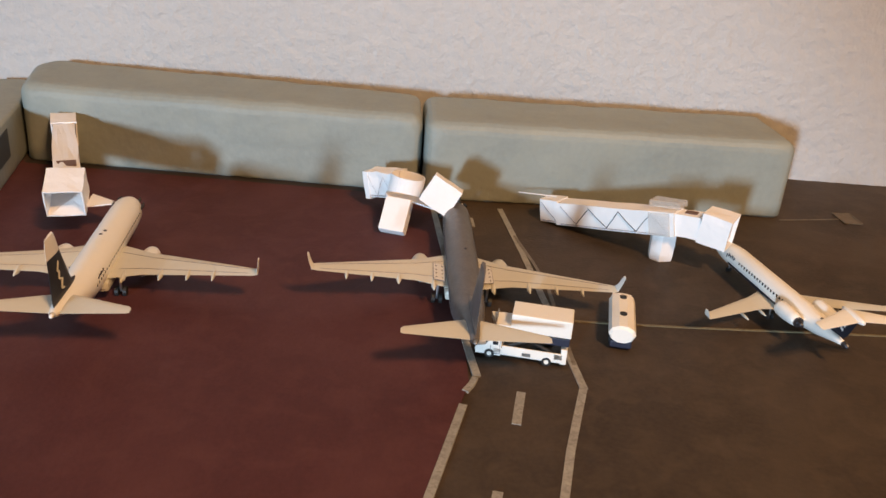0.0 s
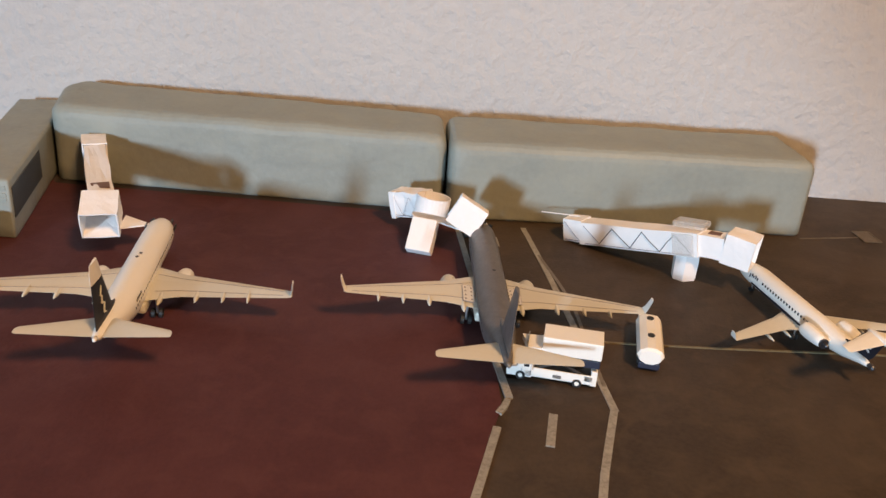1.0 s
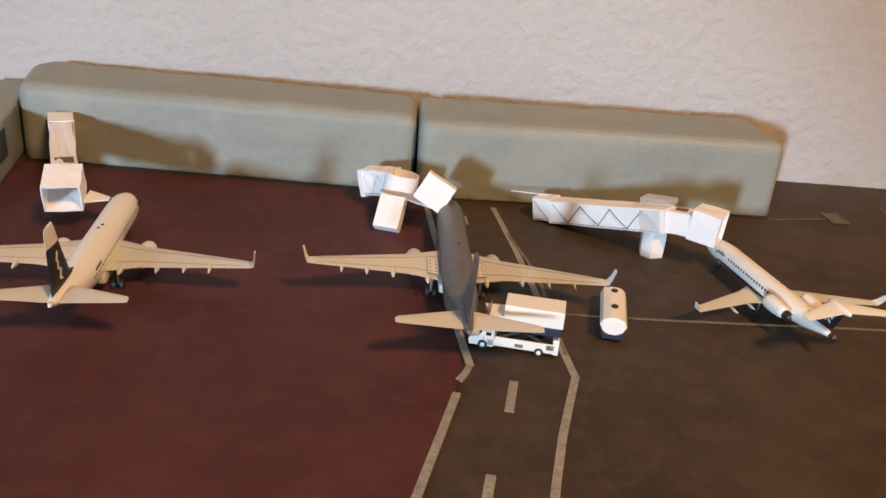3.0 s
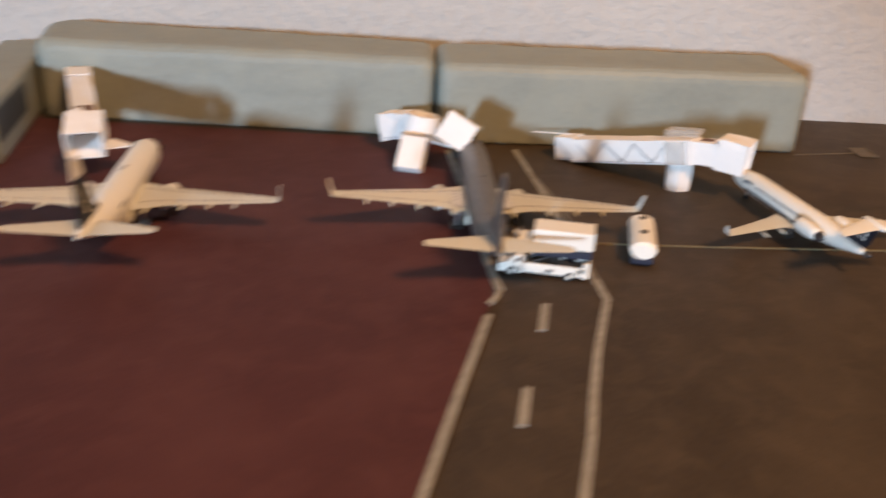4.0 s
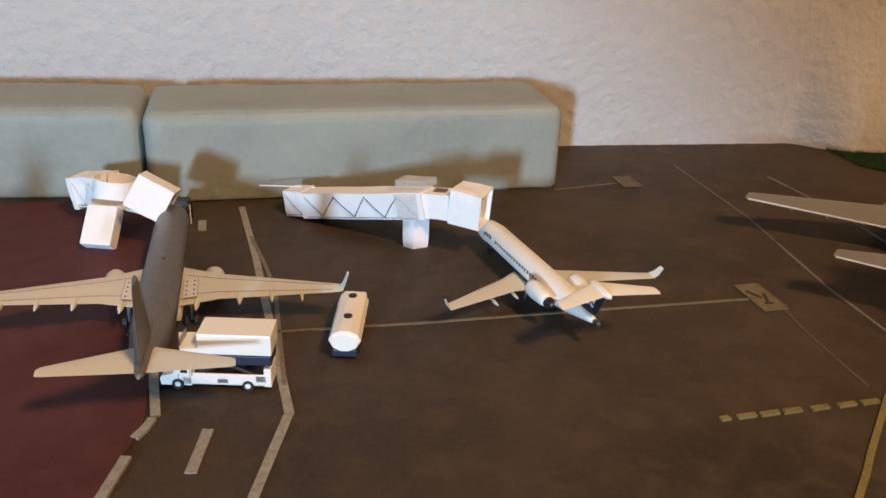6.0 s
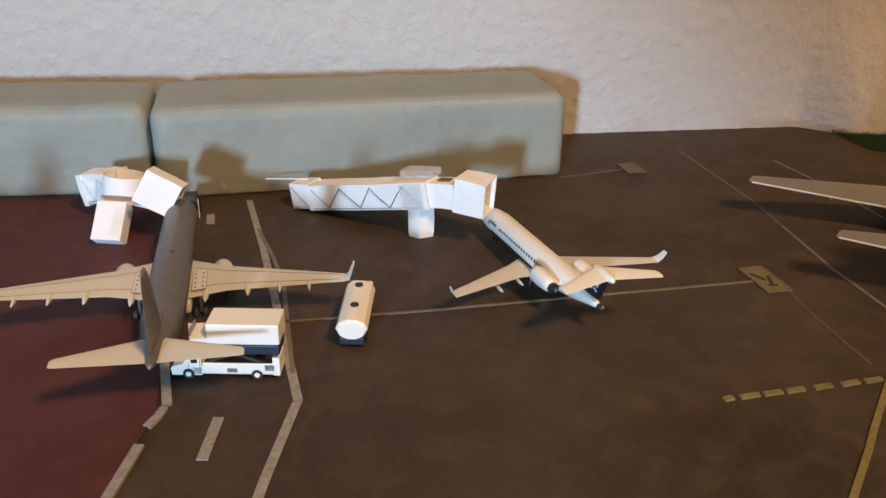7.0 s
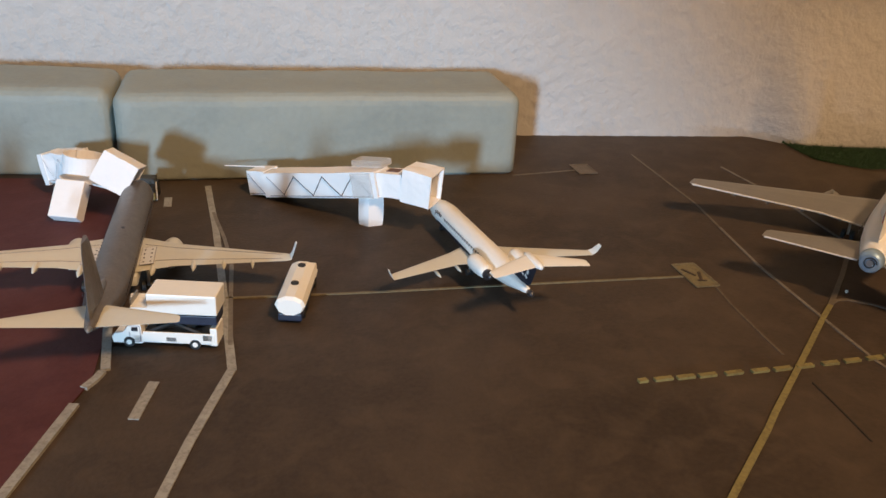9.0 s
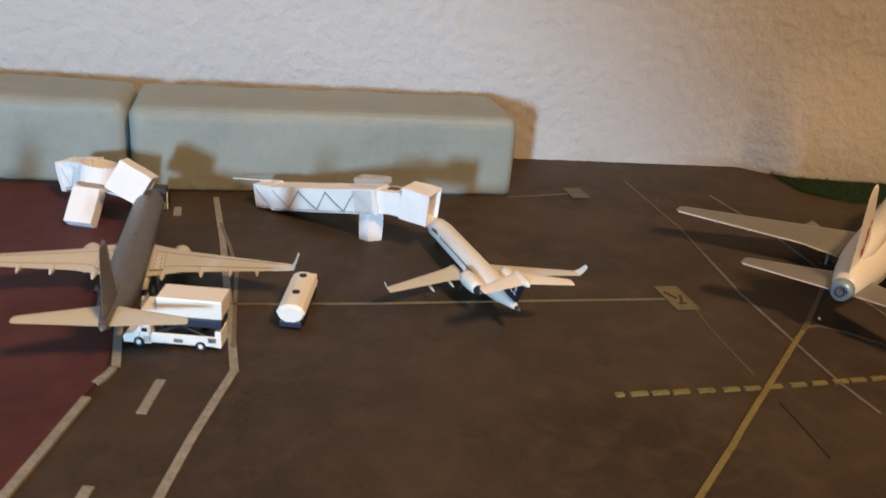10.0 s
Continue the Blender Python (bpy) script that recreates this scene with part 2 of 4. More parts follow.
# ---- the board and its markings ----
bm = slab(bmesh.new(), [(-0.6, -0.3), (0.7, -0.3), (0.7, wall_y(0.7) + 0.004), (0.247, wall_y(0.247) + 0.004), (-0.6, wall_y(-0.6) + 0.004)], -0.006, 0.0)
tagged(part("ground", bm, BOARD), "dark brown painted board with faint taxi lines", "ground", kind="structure")
bm = slab(bmesh.new(), [(-0.6, -0.3), (-0.147, -0.3), (-0.0570, 0.0), (-0.0263, 0.1155), (-0.0229, 0.1281), (-0.0170, 0.1495), (-0.0126, 0.1640), (-0.0078, 0.1805), (-0.0050, 0.1895), (-0.0048, 0.21), (-0.0095, 0.285), (-0.0105, 0.3120), (-0.0143, 0.3150), (-0.1640, 0.3300), (-0.19, 0.36), (-0.6, 0.4)], 0.00005, 0.00045)
tagged(part("maroon_sheet", bm, MAROON), "matte maroon paper apron sheet on the board", "sheet", kind="structure")


# the dark gap under the block's front, painted as a flat strip
tagged(part("gap_shade_strip", ribbon(bmesh.new(), [(-0.0140, 0.3172), (-0.1648, 0.3324)], 0.0050, 0.0, 0.0003), CREASE_AND_GAP_SHADE), "dark strip standing in for the shaded gap at the foot of the terminal block", "strip", kind="structure")


def line(name, points, width, mat, label, z=0.00025):
    ob = part(name, ribbon(bmesh.new(), points, width, 0.0, z), mat)
    return tagged(ob, label, "marking", kind="structure")


line("taxiway_edge_line", [(-0.0095, 0.303), (-0.0075, 0.27), (-0.0045, 0.21), (-0.0028, 0.193)], 0.0020, WHITE_TAPE, "worn off-white taxiway edge line along the maroon sheet", 0.0007)
line("taxiway_edge_line", [(-0.0033, 0.1922), (-0.0044, 0.1893), (-0.0062, 0.1862)], 0.0017, WHITE_TAPE, "short broken off-white piece of the edge line", 0.0007)
line("taxiway_edge_line", [(-0.0071, 0.1805), (-0.0118, 0.1640), (-0.0160, 0.1495), (-0.0219, 0.1281), (-0.0253, 0.1155), (-0.056, 0.0)], 0.0020, WHITE_TAPE, "worn off-white taxiway edge line along the maroon sheet", 0.0007)
line("taxiway_edge_line", [(0.0155, 0.3065), (0.0188, 0.268), (0.0215, 0.225), (0.0236, 0.1892)], 0.0020, WHITE_TAPE, "worn off-white taxiway edge line on brown board")
line("taxiway_edge_line", [(0.0234, 0.1893), (0.0190, 0.1755), (0.0157, 0.1650), (0.0110, 0.1475), (0.0082, 0.1357), (0.0024, 0.1158), (-0.030, 0.003)], 0.0020, WHITE_TAPE, "worn off-white taxiway edge line on brown board")
line("taxiway_branch_line", [(0.0178, 0.282), (0.0212, 0.262), (0.0234, 0.245), (0.0232, 0.224), (0.0232, 0.20)], 0.0011, PALE_LINE, "thin pale second line beside the taxiway edge", 0.0003)
for y0, x0 in ((0.187, 0.0076), (0.151, -0.002), (0.115, -0.0125), (0.08, -0.023)):
    line("taxiway_dash", [(x0, y0), (x0 - 0.0029, y0 - 0.013)], 0.0022, WHITE_TAPE, "short worn off-white taxiway centre dash")
line("stand_line", [(0.022, 0.2235), (0.06, 0.2222), (0.10, 0.2220), (0.1475, 0.2212)], 0.0008, FAINT_YELLOW, "thin faint yellow stand line on the board", 0.0003)
line("taxiway_dash", [(0.0034, 0.2965), (0.0036, 0.2885)], 0.0024, WHITE_TAPE, "short worn off-white taxiway centre dash")
line("stand_line", [(0.124, 0.309), (0.15, 0.313)], 0.0006, FADED_LINE, "thin faint yellow stand line on the board", 0.0003)
line("lead_line", [(0.09, 0.1115), (0.1154, 0.1366), (0.1306, 0.1512), (0.1357, 0.1565), (0.1518, 0.1722), (0.1737, 0.1938), (0.1799, 0.1996)], 0.0014, YELLOW, "hand-painted yellow lead-in line", 0.0004)
line("lead_line", [(0.1802, 0.1999), (0.195, 0.2155), (0.2099, 0.2323)], 0.0014, FADED_LINE, "faded end of the yellow lead-in line", 0.0004)
line("lead_line", [(0.1799, 0.1998), (0.1835, 0.2022), (0.187, 0.2022), (0.1932, 0.1979), (0.1991, 0.191), (0.207, 0.180)], 0.0010, FADED_LINE, "faint yellow curved lead-in line", 0.0003)
line("pale_line", [(0.1776, 0.2540), (0.1742, 0.2251), (0.1733, 0.1928), (0.1729, 0.1733), (0.1742, 0.1594)], 0.0009, PALE_LINE, "thin pale joint line across the board", 0.00025)
line("pale_line", [(0.211, 0.3124), (0.2145, 0.28), (0.213, 0.23), (0.2135, 0.17)], 0.0009, PALE_LINE, "thin pale joint line across the board", 0.00025)
line("pale_line", [(0.1807, 0.33), (0.1802, 0.2751), (0.1782, 0.2586), (0.1777, 0.2545)], 0.0008, FADED_LINE, "thin worn-off joint line across the board", 0.0002)
line("pale_line", [(0.1540, 0.2140), (0.1527, 0.2040), (0.1520, 0.1900), (0.1517, 0.1782)], 0.0006, GHOST_LINE, "thin worn-off joint line below the stand box", 0.0002)
line("crease_line", [(0.1514, 0.1660), (0.1510, 0.1560), (0.1502, 0.1444)], 0.0004, CREASE_AND_GAP_SHADE, "short dark crease in the board", 0.0002)
dash_x = [0.1125, 0.1175, 0.123, 0.1284, 0.1351, 0.1418, 0.1476, 0.1537, 0.1607, 0.1669, 0.1733, 0.1786, 0.1849, 0.191, 0.197]
for i, x in enumerate(dash_x):
    half = 0.0011 if i == 0 else 0.0022
    y = 0.1721 + 0.0018 * max(0, i - 6) / 6
    line("hold_dash", [(x - half, y), (x + half, y + 0.0002)], 0.0013, YELLOW, "small hand-painted yellow holding-line dash", 0.0006)


def stand_box(at, w, d, faded):
    thing = empty("stand_marking", pose(*at), "worn yellow stand number box on the board", "marking", kind="structure")
    part("fill", box(bmesh.new(), (w, d, 0.0003), (0, 0, 0.0001)), FADED_LINE if faded else DULL_FILL, thing)
    for sx, sy, ox, oy in ((w, 0.0005, 0, d / 2), (w, 0.0005, 0, -d / 2), (0.0005, d, w / 2, 0), (0.0005, d, -w / 2, 0)):
        part("edge_stroke", box(bmesh.new(), (sx, sy, 0.0003), (ox, oy, 0.0003)), FADED_LINE if faded else FAINT_YELLOW, thing)
    if faded:
        return
    for ox, oy, sx, sy, turn in ((-0.0012, 0.0016, 0.0008, d * 0.34, 24), (0.0009, -0.0012, 0.0009, d * 0.40, -20), (0.0002, -d * 0.26, 0.0026, 0.0008, -8)):
        part("number_bar", box(bmesh.new(), (sx, sy, 0.0003), (ox, oy, 0.0003), 0.0001, turn=(0, 0, turn)), BOARD, thing)


stand_box((0.1515, 0.2216, 0, 0, 0, 1), 0.007, 0.0146, False)
stand_box((0.1535, 0.3137, 0, 0, 0, 1), 0.007, 0.0105, True)

# grass mat at the foot of the wall
bm = bmesh.new()
rows = []
for j in range(15):
    f = j / 14
    row = []
    for i in range(110):
        x = 0.2562 + i * 0.0022
        near = 0.3215 - 0.0170 * min(1.0, (x - 0.2560) / 0.016) ** 0.7 - 0.10 * max(0.0, x - 0.272)
        tuft = noise.noise(Vector((x * 900, f * 12, 0)))
        row.append(bm.verts.new((x, near + 0.0006 * tuft * (1 - f) + (wall_y(x) - wall_bulge(x, 0) + 0.002 - near) * f, -0.0005 if j == 0 or i == 0 else 0.0004 + 0.0005 * tuft)))
    rows.append(row)
for a, b in zip(rows, rows[1:]):
    for i in range(109):
        bm.faces.new((a[i], a[i + 1], b[i + 1], b[i]))
rng = random.Random(4)
for _ in range(9000):
    x, f = 0.2563 + rng.random() * 0.11, rng.uniform(-0.03, 1.0)
    near = 0.3215 - 0.0170 * min(1.0, (x - 0.2560) / 0.016) ** 0.7 - 0.10 * max(0.0, x - 0.272)
    y = near + (wall_y(x) - wall_bulge(x, 0) - 0.0005 - near) * f
    lean = Vector((rng.uniform(-0.0006, 0.0006), rng.uniform(-0.0006, 0.0006), rng.uniform(0.0007, 0.0021)))
    p = Vector((x, y, 0.0004))
    bm.faces.new([bm.verts.new(v) for v in (p - Vector((0.00018, 0, 0)), p + Vector((0.00018, 0.0001, 0)), p + lean)])
tagged(part("grass_mat", bm, GRASS), "strip of dark green flocked grass mat along the wall", "grass", kind="stuff")


# ---- wooden terminal blocks ----
def wood_block(outline, height, label, round_by=0.0035):
    """A block with a four-cornered plan, upright sides and worn, rounded edges."""
    bm = slab(bmesh.new(), outline, 0.0, height)
    bmesh.ops.recalc_face_normals(bm, faces=bm.faces[:])
    edges = [e for e in bm.edges if max(v.co.z for v in e.verts) > height * 0.5]
    bmesh.ops.bevel(bm, geom=edges, offset=round_by, segments=4, affect="EDGES", profile=0.5)
    low = [e for e in bm.edges if max(v.co.z for v in e.verts) < 1e-6]
    bmesh.ops.bevel(bm, geom=low, offset=0.0008, segments=1, affect="EDGES")
    bmesh.ops.triangulate(bm, faces=bm.faces[:])
    for _ in range(5):
        long = [e for e in bm.edges if e.calc_length() > 0.007]
        if not long:
            break
        bmesh.ops.subdivide_edges(bm, edges=long, cuts=1)
        bmesh.ops.triangulate(bm, faces=bm.faces[:])
    for v in bm.verts:
        wear = 0.00045 * noise.noise(v.co * 70) + 0.0002 * noise.noise(v.co * 260)
        v.co += Vector((0.3, 1, 1 if v.co.z > 0.001 else 0)) * wear
    ob = part("terminal_block", bm, GREY_WOOD, smooth=True)
    for face in ob.data.polygons:
        if face.normal.z < -0.2:
            face.use_smooth = False
    return tagged(ob, label, "block", "terminal blocks")


wood_block([(-0.0134, 0.3128), (0.1258, 0.3108), (0.1258, 0.3500), (-0.0134, 0.3530)], 0.0302, "grey-green painted wooden block as terminal building", 0.0042)
wood_block([(-0.1648, 0.3340), (-0.0143, 0.3188), (-0.0141, 0.3545), (-0.1655, 0.3765), (-0.1715, 0.3660)], 0.0302, "long grey-green painted wooden terminal block", 0.0044)
side = wood_block([(-0.1572, 0.2765), (-0.1772, 0.2790), (-0.1935, 0.3750), (-0.1735, 0.3775)], 0.0207, "low grey-green wooden block with a dark side panel", 0.0012)
ob = part("side_panel", box(bmesh.new(), (0.040, 0.0006, 0.0105), (0.0215, 0.0, 0.0125), 0.0002), DARK_PANEL, side, "dark grey painted side panel")
ob.matrix_world = pose(-0.1572, 0.2765, 0, 0, 0, 99.2)
for i in range(6):
    ob = part("rib", box(bmesh.new(), (0.0170, 0.0005, 0.0014), (-0.0100, 0.0003, 0.0072 + 0.0021 * i), 0.0002, turn=(0, 1.5 * (-1) ** i, 0)), GREY_WOOD, side, "wavy grey-green front rib")
    ob.matrix_world = pose(-0.1572, 0.2763, 0, 0, 0, -7)


def card_box(m):
    """A low card box, its rear right corner at the origin, with dark pen bars on the right side."""
    thing = empty("card_box", m, "small pale green card box with dark pen marks", "box")
    part("body", box(bmesh.new(), (0.018, 0.015, 0.0104), (-0.009, -0.0075, 0.0052), 0.0008), PALE_CARD, thing)
    for y, z, d, h, turn in ((-0.0024, 0.0066, 0.0006, 0.0030, 14), (-0.0044, 0.0072, 0.0016, 0.0006, 25), (-0.0062, 0.0058, 0.0006, 0.0044, -10), (-0.0086, 0.0062, 0.0006, 0.0036, 12)):
        part("pen_bar", box(bmesh.new(), (0.0002, d, h), (0.0001, y, z), turn=(turn, 0, 0)), INK, thing, "dark pen mark")
    return thing


card_box(pose(-0.1606, 0.2712, 0.00045, 0, 0, -10.8))


# ---- aircraft, 1 to 400 ----
K = 1 / 400


def scaled(bm):
    bmesh.ops.scale(bm, vec=(K, K, K), verts=bm.verts)
    return bm


def wheel(parent, x, y, radius, width):
    bm = rod(bmesh.new(), (x - width / 2, y, radius), (x + width / 2, y, radius), radius, 12)
    part("wheel", scaled(bm), BLACK, parent)


def gear(thing, x, y, top, radius, pair):
    leg = part("landing_gear", scaled(rod(bmesh.new(), (x, y, radius), (x, y, top), radius * 0.28)), SILVER, thing)
    for s in (-1, 1):
        wheel(leg, x + s * pair, y, radius, radius * 0.7)


def engine(thing, x, y_back, length, radius, z, mat, core=None):
    st = [(0.0, 0.62), (0.25, 0.86), (0.6, 1.0), (0.9, 0.98), (1.0, 0.86)]
    bm = tube(bmesh.new(), [(y_back + f * length, r * radius, z - r * radius, z + r * radius, x) for f, r in st])
    pod = part("engine", scaled(bm), mat, thing, smooth=True)
    part("intake", scaled(rod(bmesh.new(), (x, y_back + length, z), (x, y_back + length * 1.012, z), radius * 0.72, 16)), BLACK, pod)
    part("exhaust", scaled(tube(bmesh.new(), [(y_back - 0.22 * length, radius * 0.22, z - radius * 0.22, z + radius * 0.22, x), (y_back + 0.02, radius * 0.5, z - radius * 0.5, z + radius * 0.5, x)], 12)), core or SILVER, pod, "bare metal exhaust", smooth=True)
    return pod


def twin_jet(m, body, fin_mat, wing_mat, label, marks, aft=0.0, ahead=0.0, fin_thick=1.0, span=0.0, splay=0.35):
    """A short twin jet with winglets; local y runs from tail to nose, in real metres before scaling."""
    thing = empty("model_airliner", m, label, "model airplane", "model aircraft")
    half = 1.88
    st = [(0.0, 0.22, 4.65, 5.0, 0), (0.5, 0.42, 4.35, 5.12, 0), (3.0, 0.95, 3.35, 5.25, 0), (6.0, 1.5, 2.3, 5.3, 0), (9.0, 1.82, 1.5, 5.32, 0), (11.0, half, 1.28, 5.32, 0), (27.0 + ahead, half, 1.28, 5.32, 0),
          (29.5 + ahead, 1.75, 1.36, 5.2, 0), (31.0 + ahead, 1.42, 1.5, 4.75, 0), (32.2 + ahead, 0.95, 1.85, 4.0, 0), (32.8 + ahead, 0.5, 2.25, 3.4, 0), (33.0 + ahead, 0.12, 2.65, 2.9, 0)]
    part("fuselage", scaled(tube(bmesh.new(), st, 24)), body, thing, smooth=True)
    part("wing_box", scaled(box(bmesh.new(), (4.2, 9.0, 1.2), (0, 19.2 - aft, 1.9), 0.4)), wing_mat, thing)
    for s in (-1, 1):
        bm = foil_body(bmesh.new(), [(s * 1.5, 24.2 - aft, 2.55, 8.7, 0.9), (s * 5.4, 21.3 - aft, 3.05, 5.5, 0.6), (s * (16.6 + span), 15.2 - aft, 4.55, 1.75, 0.22), (s * (17.1 + span), 14.8 - aft, 4.65, 1.3, 0.2)])
        wing = part("wing", scaled(bm), wing_mat, thing)
        part("winglet", scaled(foil_body(bmesh.new(), [(s * (16.95 + span), 15.0 - aft, 4.55, 1.5, 0.22), (s * (17.0 + span + splay * 0.5), 14.5 - aft, 5.2, 1.2, 0.22), (s * (17.05 + span + splay * 1.2), 13.9 - aft, 6.5, 0.8, 0.18)], True)), WHITE_PAINT, wing)
        for x, y, r in ((3.4, 15.4, 0.30), (7.4, 15.3, 0.28), (10.4, 14.8, 0.24), (13.2, 14.2, 0.2)):
            z = 2.45 + 0.125 * x
            y -= aft
            bm = tube(bmesh.new(), [(y - 1.0, 0.06, z - 0.25, z - 0.1, s * x), (y, r, z - 0.5, z + 0.1, s * x), (y + 1.8, r, z - 0.45, z + 0.1, s * x), (y + 2.8, 0.08, z - 0.05, z + 0.1, s * x)], 8)
            part("flap_fairing", scaled(bm), wing_mat, wing, smooth=True)
        # thin dark joint lines on the upper side
        for f0, f1, inset in ((0.05, 0.97, 0.30), (0.08, 0.97, 0.78)):
            bm = bmesh.new()
            pts = []
            for f in (f0, 0.28, f1):
                if f <= 0.28:
                    g = f / 0.28
                    x, y, z, c, t = 1.5 + 3.9 * g, 24.2 - aft - 2.9 * g, 2.55 + 0.5 * g, 8.7 - 3.2 * g, 0.9 - 0.3 * g
                else:
                    g = (f - 0.28) / 0.72
                    x, y, z, c, t = 5.4 + (11.2 + span) * g, 21.3 - aft - 6.1 * g, 3.05 + 1.5 * g, 5.5 - 3.75 * g, 0.6 - 0.38 * g
                top = 0.93 if inset < 0.5 else 0.47
                pts.append((s * x, y - c * inset, z + t / 2 * top + 0.03))
            for a, b in zip(pts, pts[1:]):
                rod(bm, a, b, 0.022, 4)
            part("joint_line", scaled(bm), PENCIL, wing)
        stab = foil_body(bmesh.new(), [(s * 0.4, 4.6, 4.75, 4.0, 0.42), (s * 7.0, 0.60, 5.72, 1.35, 0.17), (s * 7.25, 0.20, 5.75, 0.85, 0.13)])
        part("tailplane", scaled(stab), wing_mat, thing)
        pod = engine(thing, s * 4.83, 19.2 - aft, 4.6, 1.05, 1.85, WING_GREY if marks == "grey" else WHITE_PAINT)
        part("pylon", scaled(box(bmesh.new(), (0.35, 3.4, 0.6), (s * 4.83, 20.2 - aft, 2.55), 0.12)), wing_mat, pod)
        gear(thing, s * 2.86, 16.6 - aft, 2.6, 0.56, 0.42)
        # a framed pale panel with two rows of small dark marks at the wing root of the grey jet
        turn = pose(s * 2.75, 18.3 - aft, 3.09, 2.2, -s * 7.3, 0)
        if marks == "grey":
            for name, w, d, mat in (("panel_edge", 1.42, 3.9, PENCIL), ("root_panel", 1.34, 3.82, PALE_TRIM)):
                panel = box(bmesh.new(), (w, d, 0.06 if w < 1.4 else 0.05), (0, 0, 0))
                bmesh.ops.transform(panel, matrix=turn, verts=panel.verts)
                part(name, scaled(panel), mat, wing, "pale wing root panel" if w < 1.4 else "thin dark panel outline")
            bm = bmesh.new()
            for i in range(4):
                for j in (-1, 1):
                    box(bm, (0.17, 0.24, 0.07), (0.36 * j, -1.35 + 0.9 * i, 0.0))
            bmesh.ops.transform(bm, matrix=turn, verts=bm.verts)
            part("walkway_marks", scaled(bm), INK, wing)
    gear(thing, 0, 29.3 + ahead, 1.6, 0.4, 0.25)
    fin = part("fin", scaled(foil_body(bmesh.new(), [(0, 9.4 - 1.5 * (fin_thick < 1), 5.2, 8.6 - 1.5 * (fin_thick < 1), 0.7 * fin_thick), (0, 6.2, 5.8, 5.6, 0.95 * fin_thick), (0, 2.8, 11.7, 2.5, 0.6 * fin_thick), (0, 2.4, 12.3, 1.9, 0.4 * fin_thick)], True)), fin_mat, thing)
    if marks == "white":
        # pale fin tip and a plain pale figure shape on the dark fin
        part("fin_tip", scaled(foil_body(bmesh.new(), [(0, 3.6, 10.3, 3.3, 0.5), (0, 2.95, 11.7, 2.75, 0.42), (0, 2.5, 12.4, 2.1, 0.3)], True)), WHITE_PAINT, fin)
        for s in (-1, 1):
            bm = bmesh.new()
            pts = [(s * (0.35 - 0.03 * (z - 5.8)), y, z) for y, z in ((3.3, 6.2), (2.7, 6.4), (2.9, 7.0), (3.1, 7.3), (2.3, 7.6), (2.5, 8.3), (2.1, 8.5), (2.4, 9.1), (2.5, 9.4))]
            for p, q in zip(pts, pts[1:]):
                rod(bm, p, q, 0.09, 6)
            part("fin_mark", scaled(bm), WING_GREY, fin, "pale plain squiggle")
    for s in (-1, 1):
        bm = bmesh.new()
        for i in range(26 + int(ahead)):
            y = 8.5 + i * 0.78
            box(bm, (0.04, 0.16, 0.24), (s * 1.868, y, 3.72))
        part("window_row", scaled(bm), GLASS_BLACK if marks == "white" else INK, thing)
        bm = box(bmesh.new(), (0.06, 1.0, 0.55), (s * 1.18, 31.15 + ahead, 4.25), 0.02, turn=(0, s * 35, s * 20))
        part("cockpit_window", scaled(bm), GLASS_BLACK, thing)
    if marks == "white":
        for s in (-1, 1):
            for y0, n in ((29.2, 5), (9.6, 6)):
                bm = bmesh.new()
                for i in range(n):
                    box(bm, (0.08, 0.2, 0.7 if i % 2 else 0.45), (s * (1.80 if y0 > 20 else 1.72), y0 + i * 0.36, 3.95), turn=(20 - 15 * (i % 3), 0, 0))
                part("name_bar", scaled(bm), INK, thing)
    part("tail_cap", scaled(tube(bmesh.new(), [(-0.35, 0.12, 4.72, 4.95, 0), (0.25, 0.34, 4.45, 5.1, 0)], 10)), PALE_WING if marks == "grey" else WHITE_PAINT, thing, "pale tail cone end", smooth=True)
    bm = bmesh.new()
    for y, x in ((18.9, 0.10), (17.9, -0.10)) if marks == "white" else ((20.5, 0.2),):
        rod(bm, (x, y, 5.28), (x, y, 5.36), 0.2, 8)
    part("roof_aerial", scaled(bm), INK, thing)
    return thing


twin_jet(pose(-0.0048, 0.1895, 0.0001, 0, 1.7, -0.8), GREY_PAINT, GREY_PAINT, WING_GREY, "dark grey model jet airliner with pale wings at a bridge", "grey", 0.0, 5.6)
twin_jet(pose(-0.1045, 0.1940, 0.00045, 0, 0.8, 2.8), WHITE_PAINT, BLUE_BLACK, WING_GREY, "white model jet airliner with a dark tail fin", "white", 3.2, 0.0, 0.6, 0.9, 0.1)


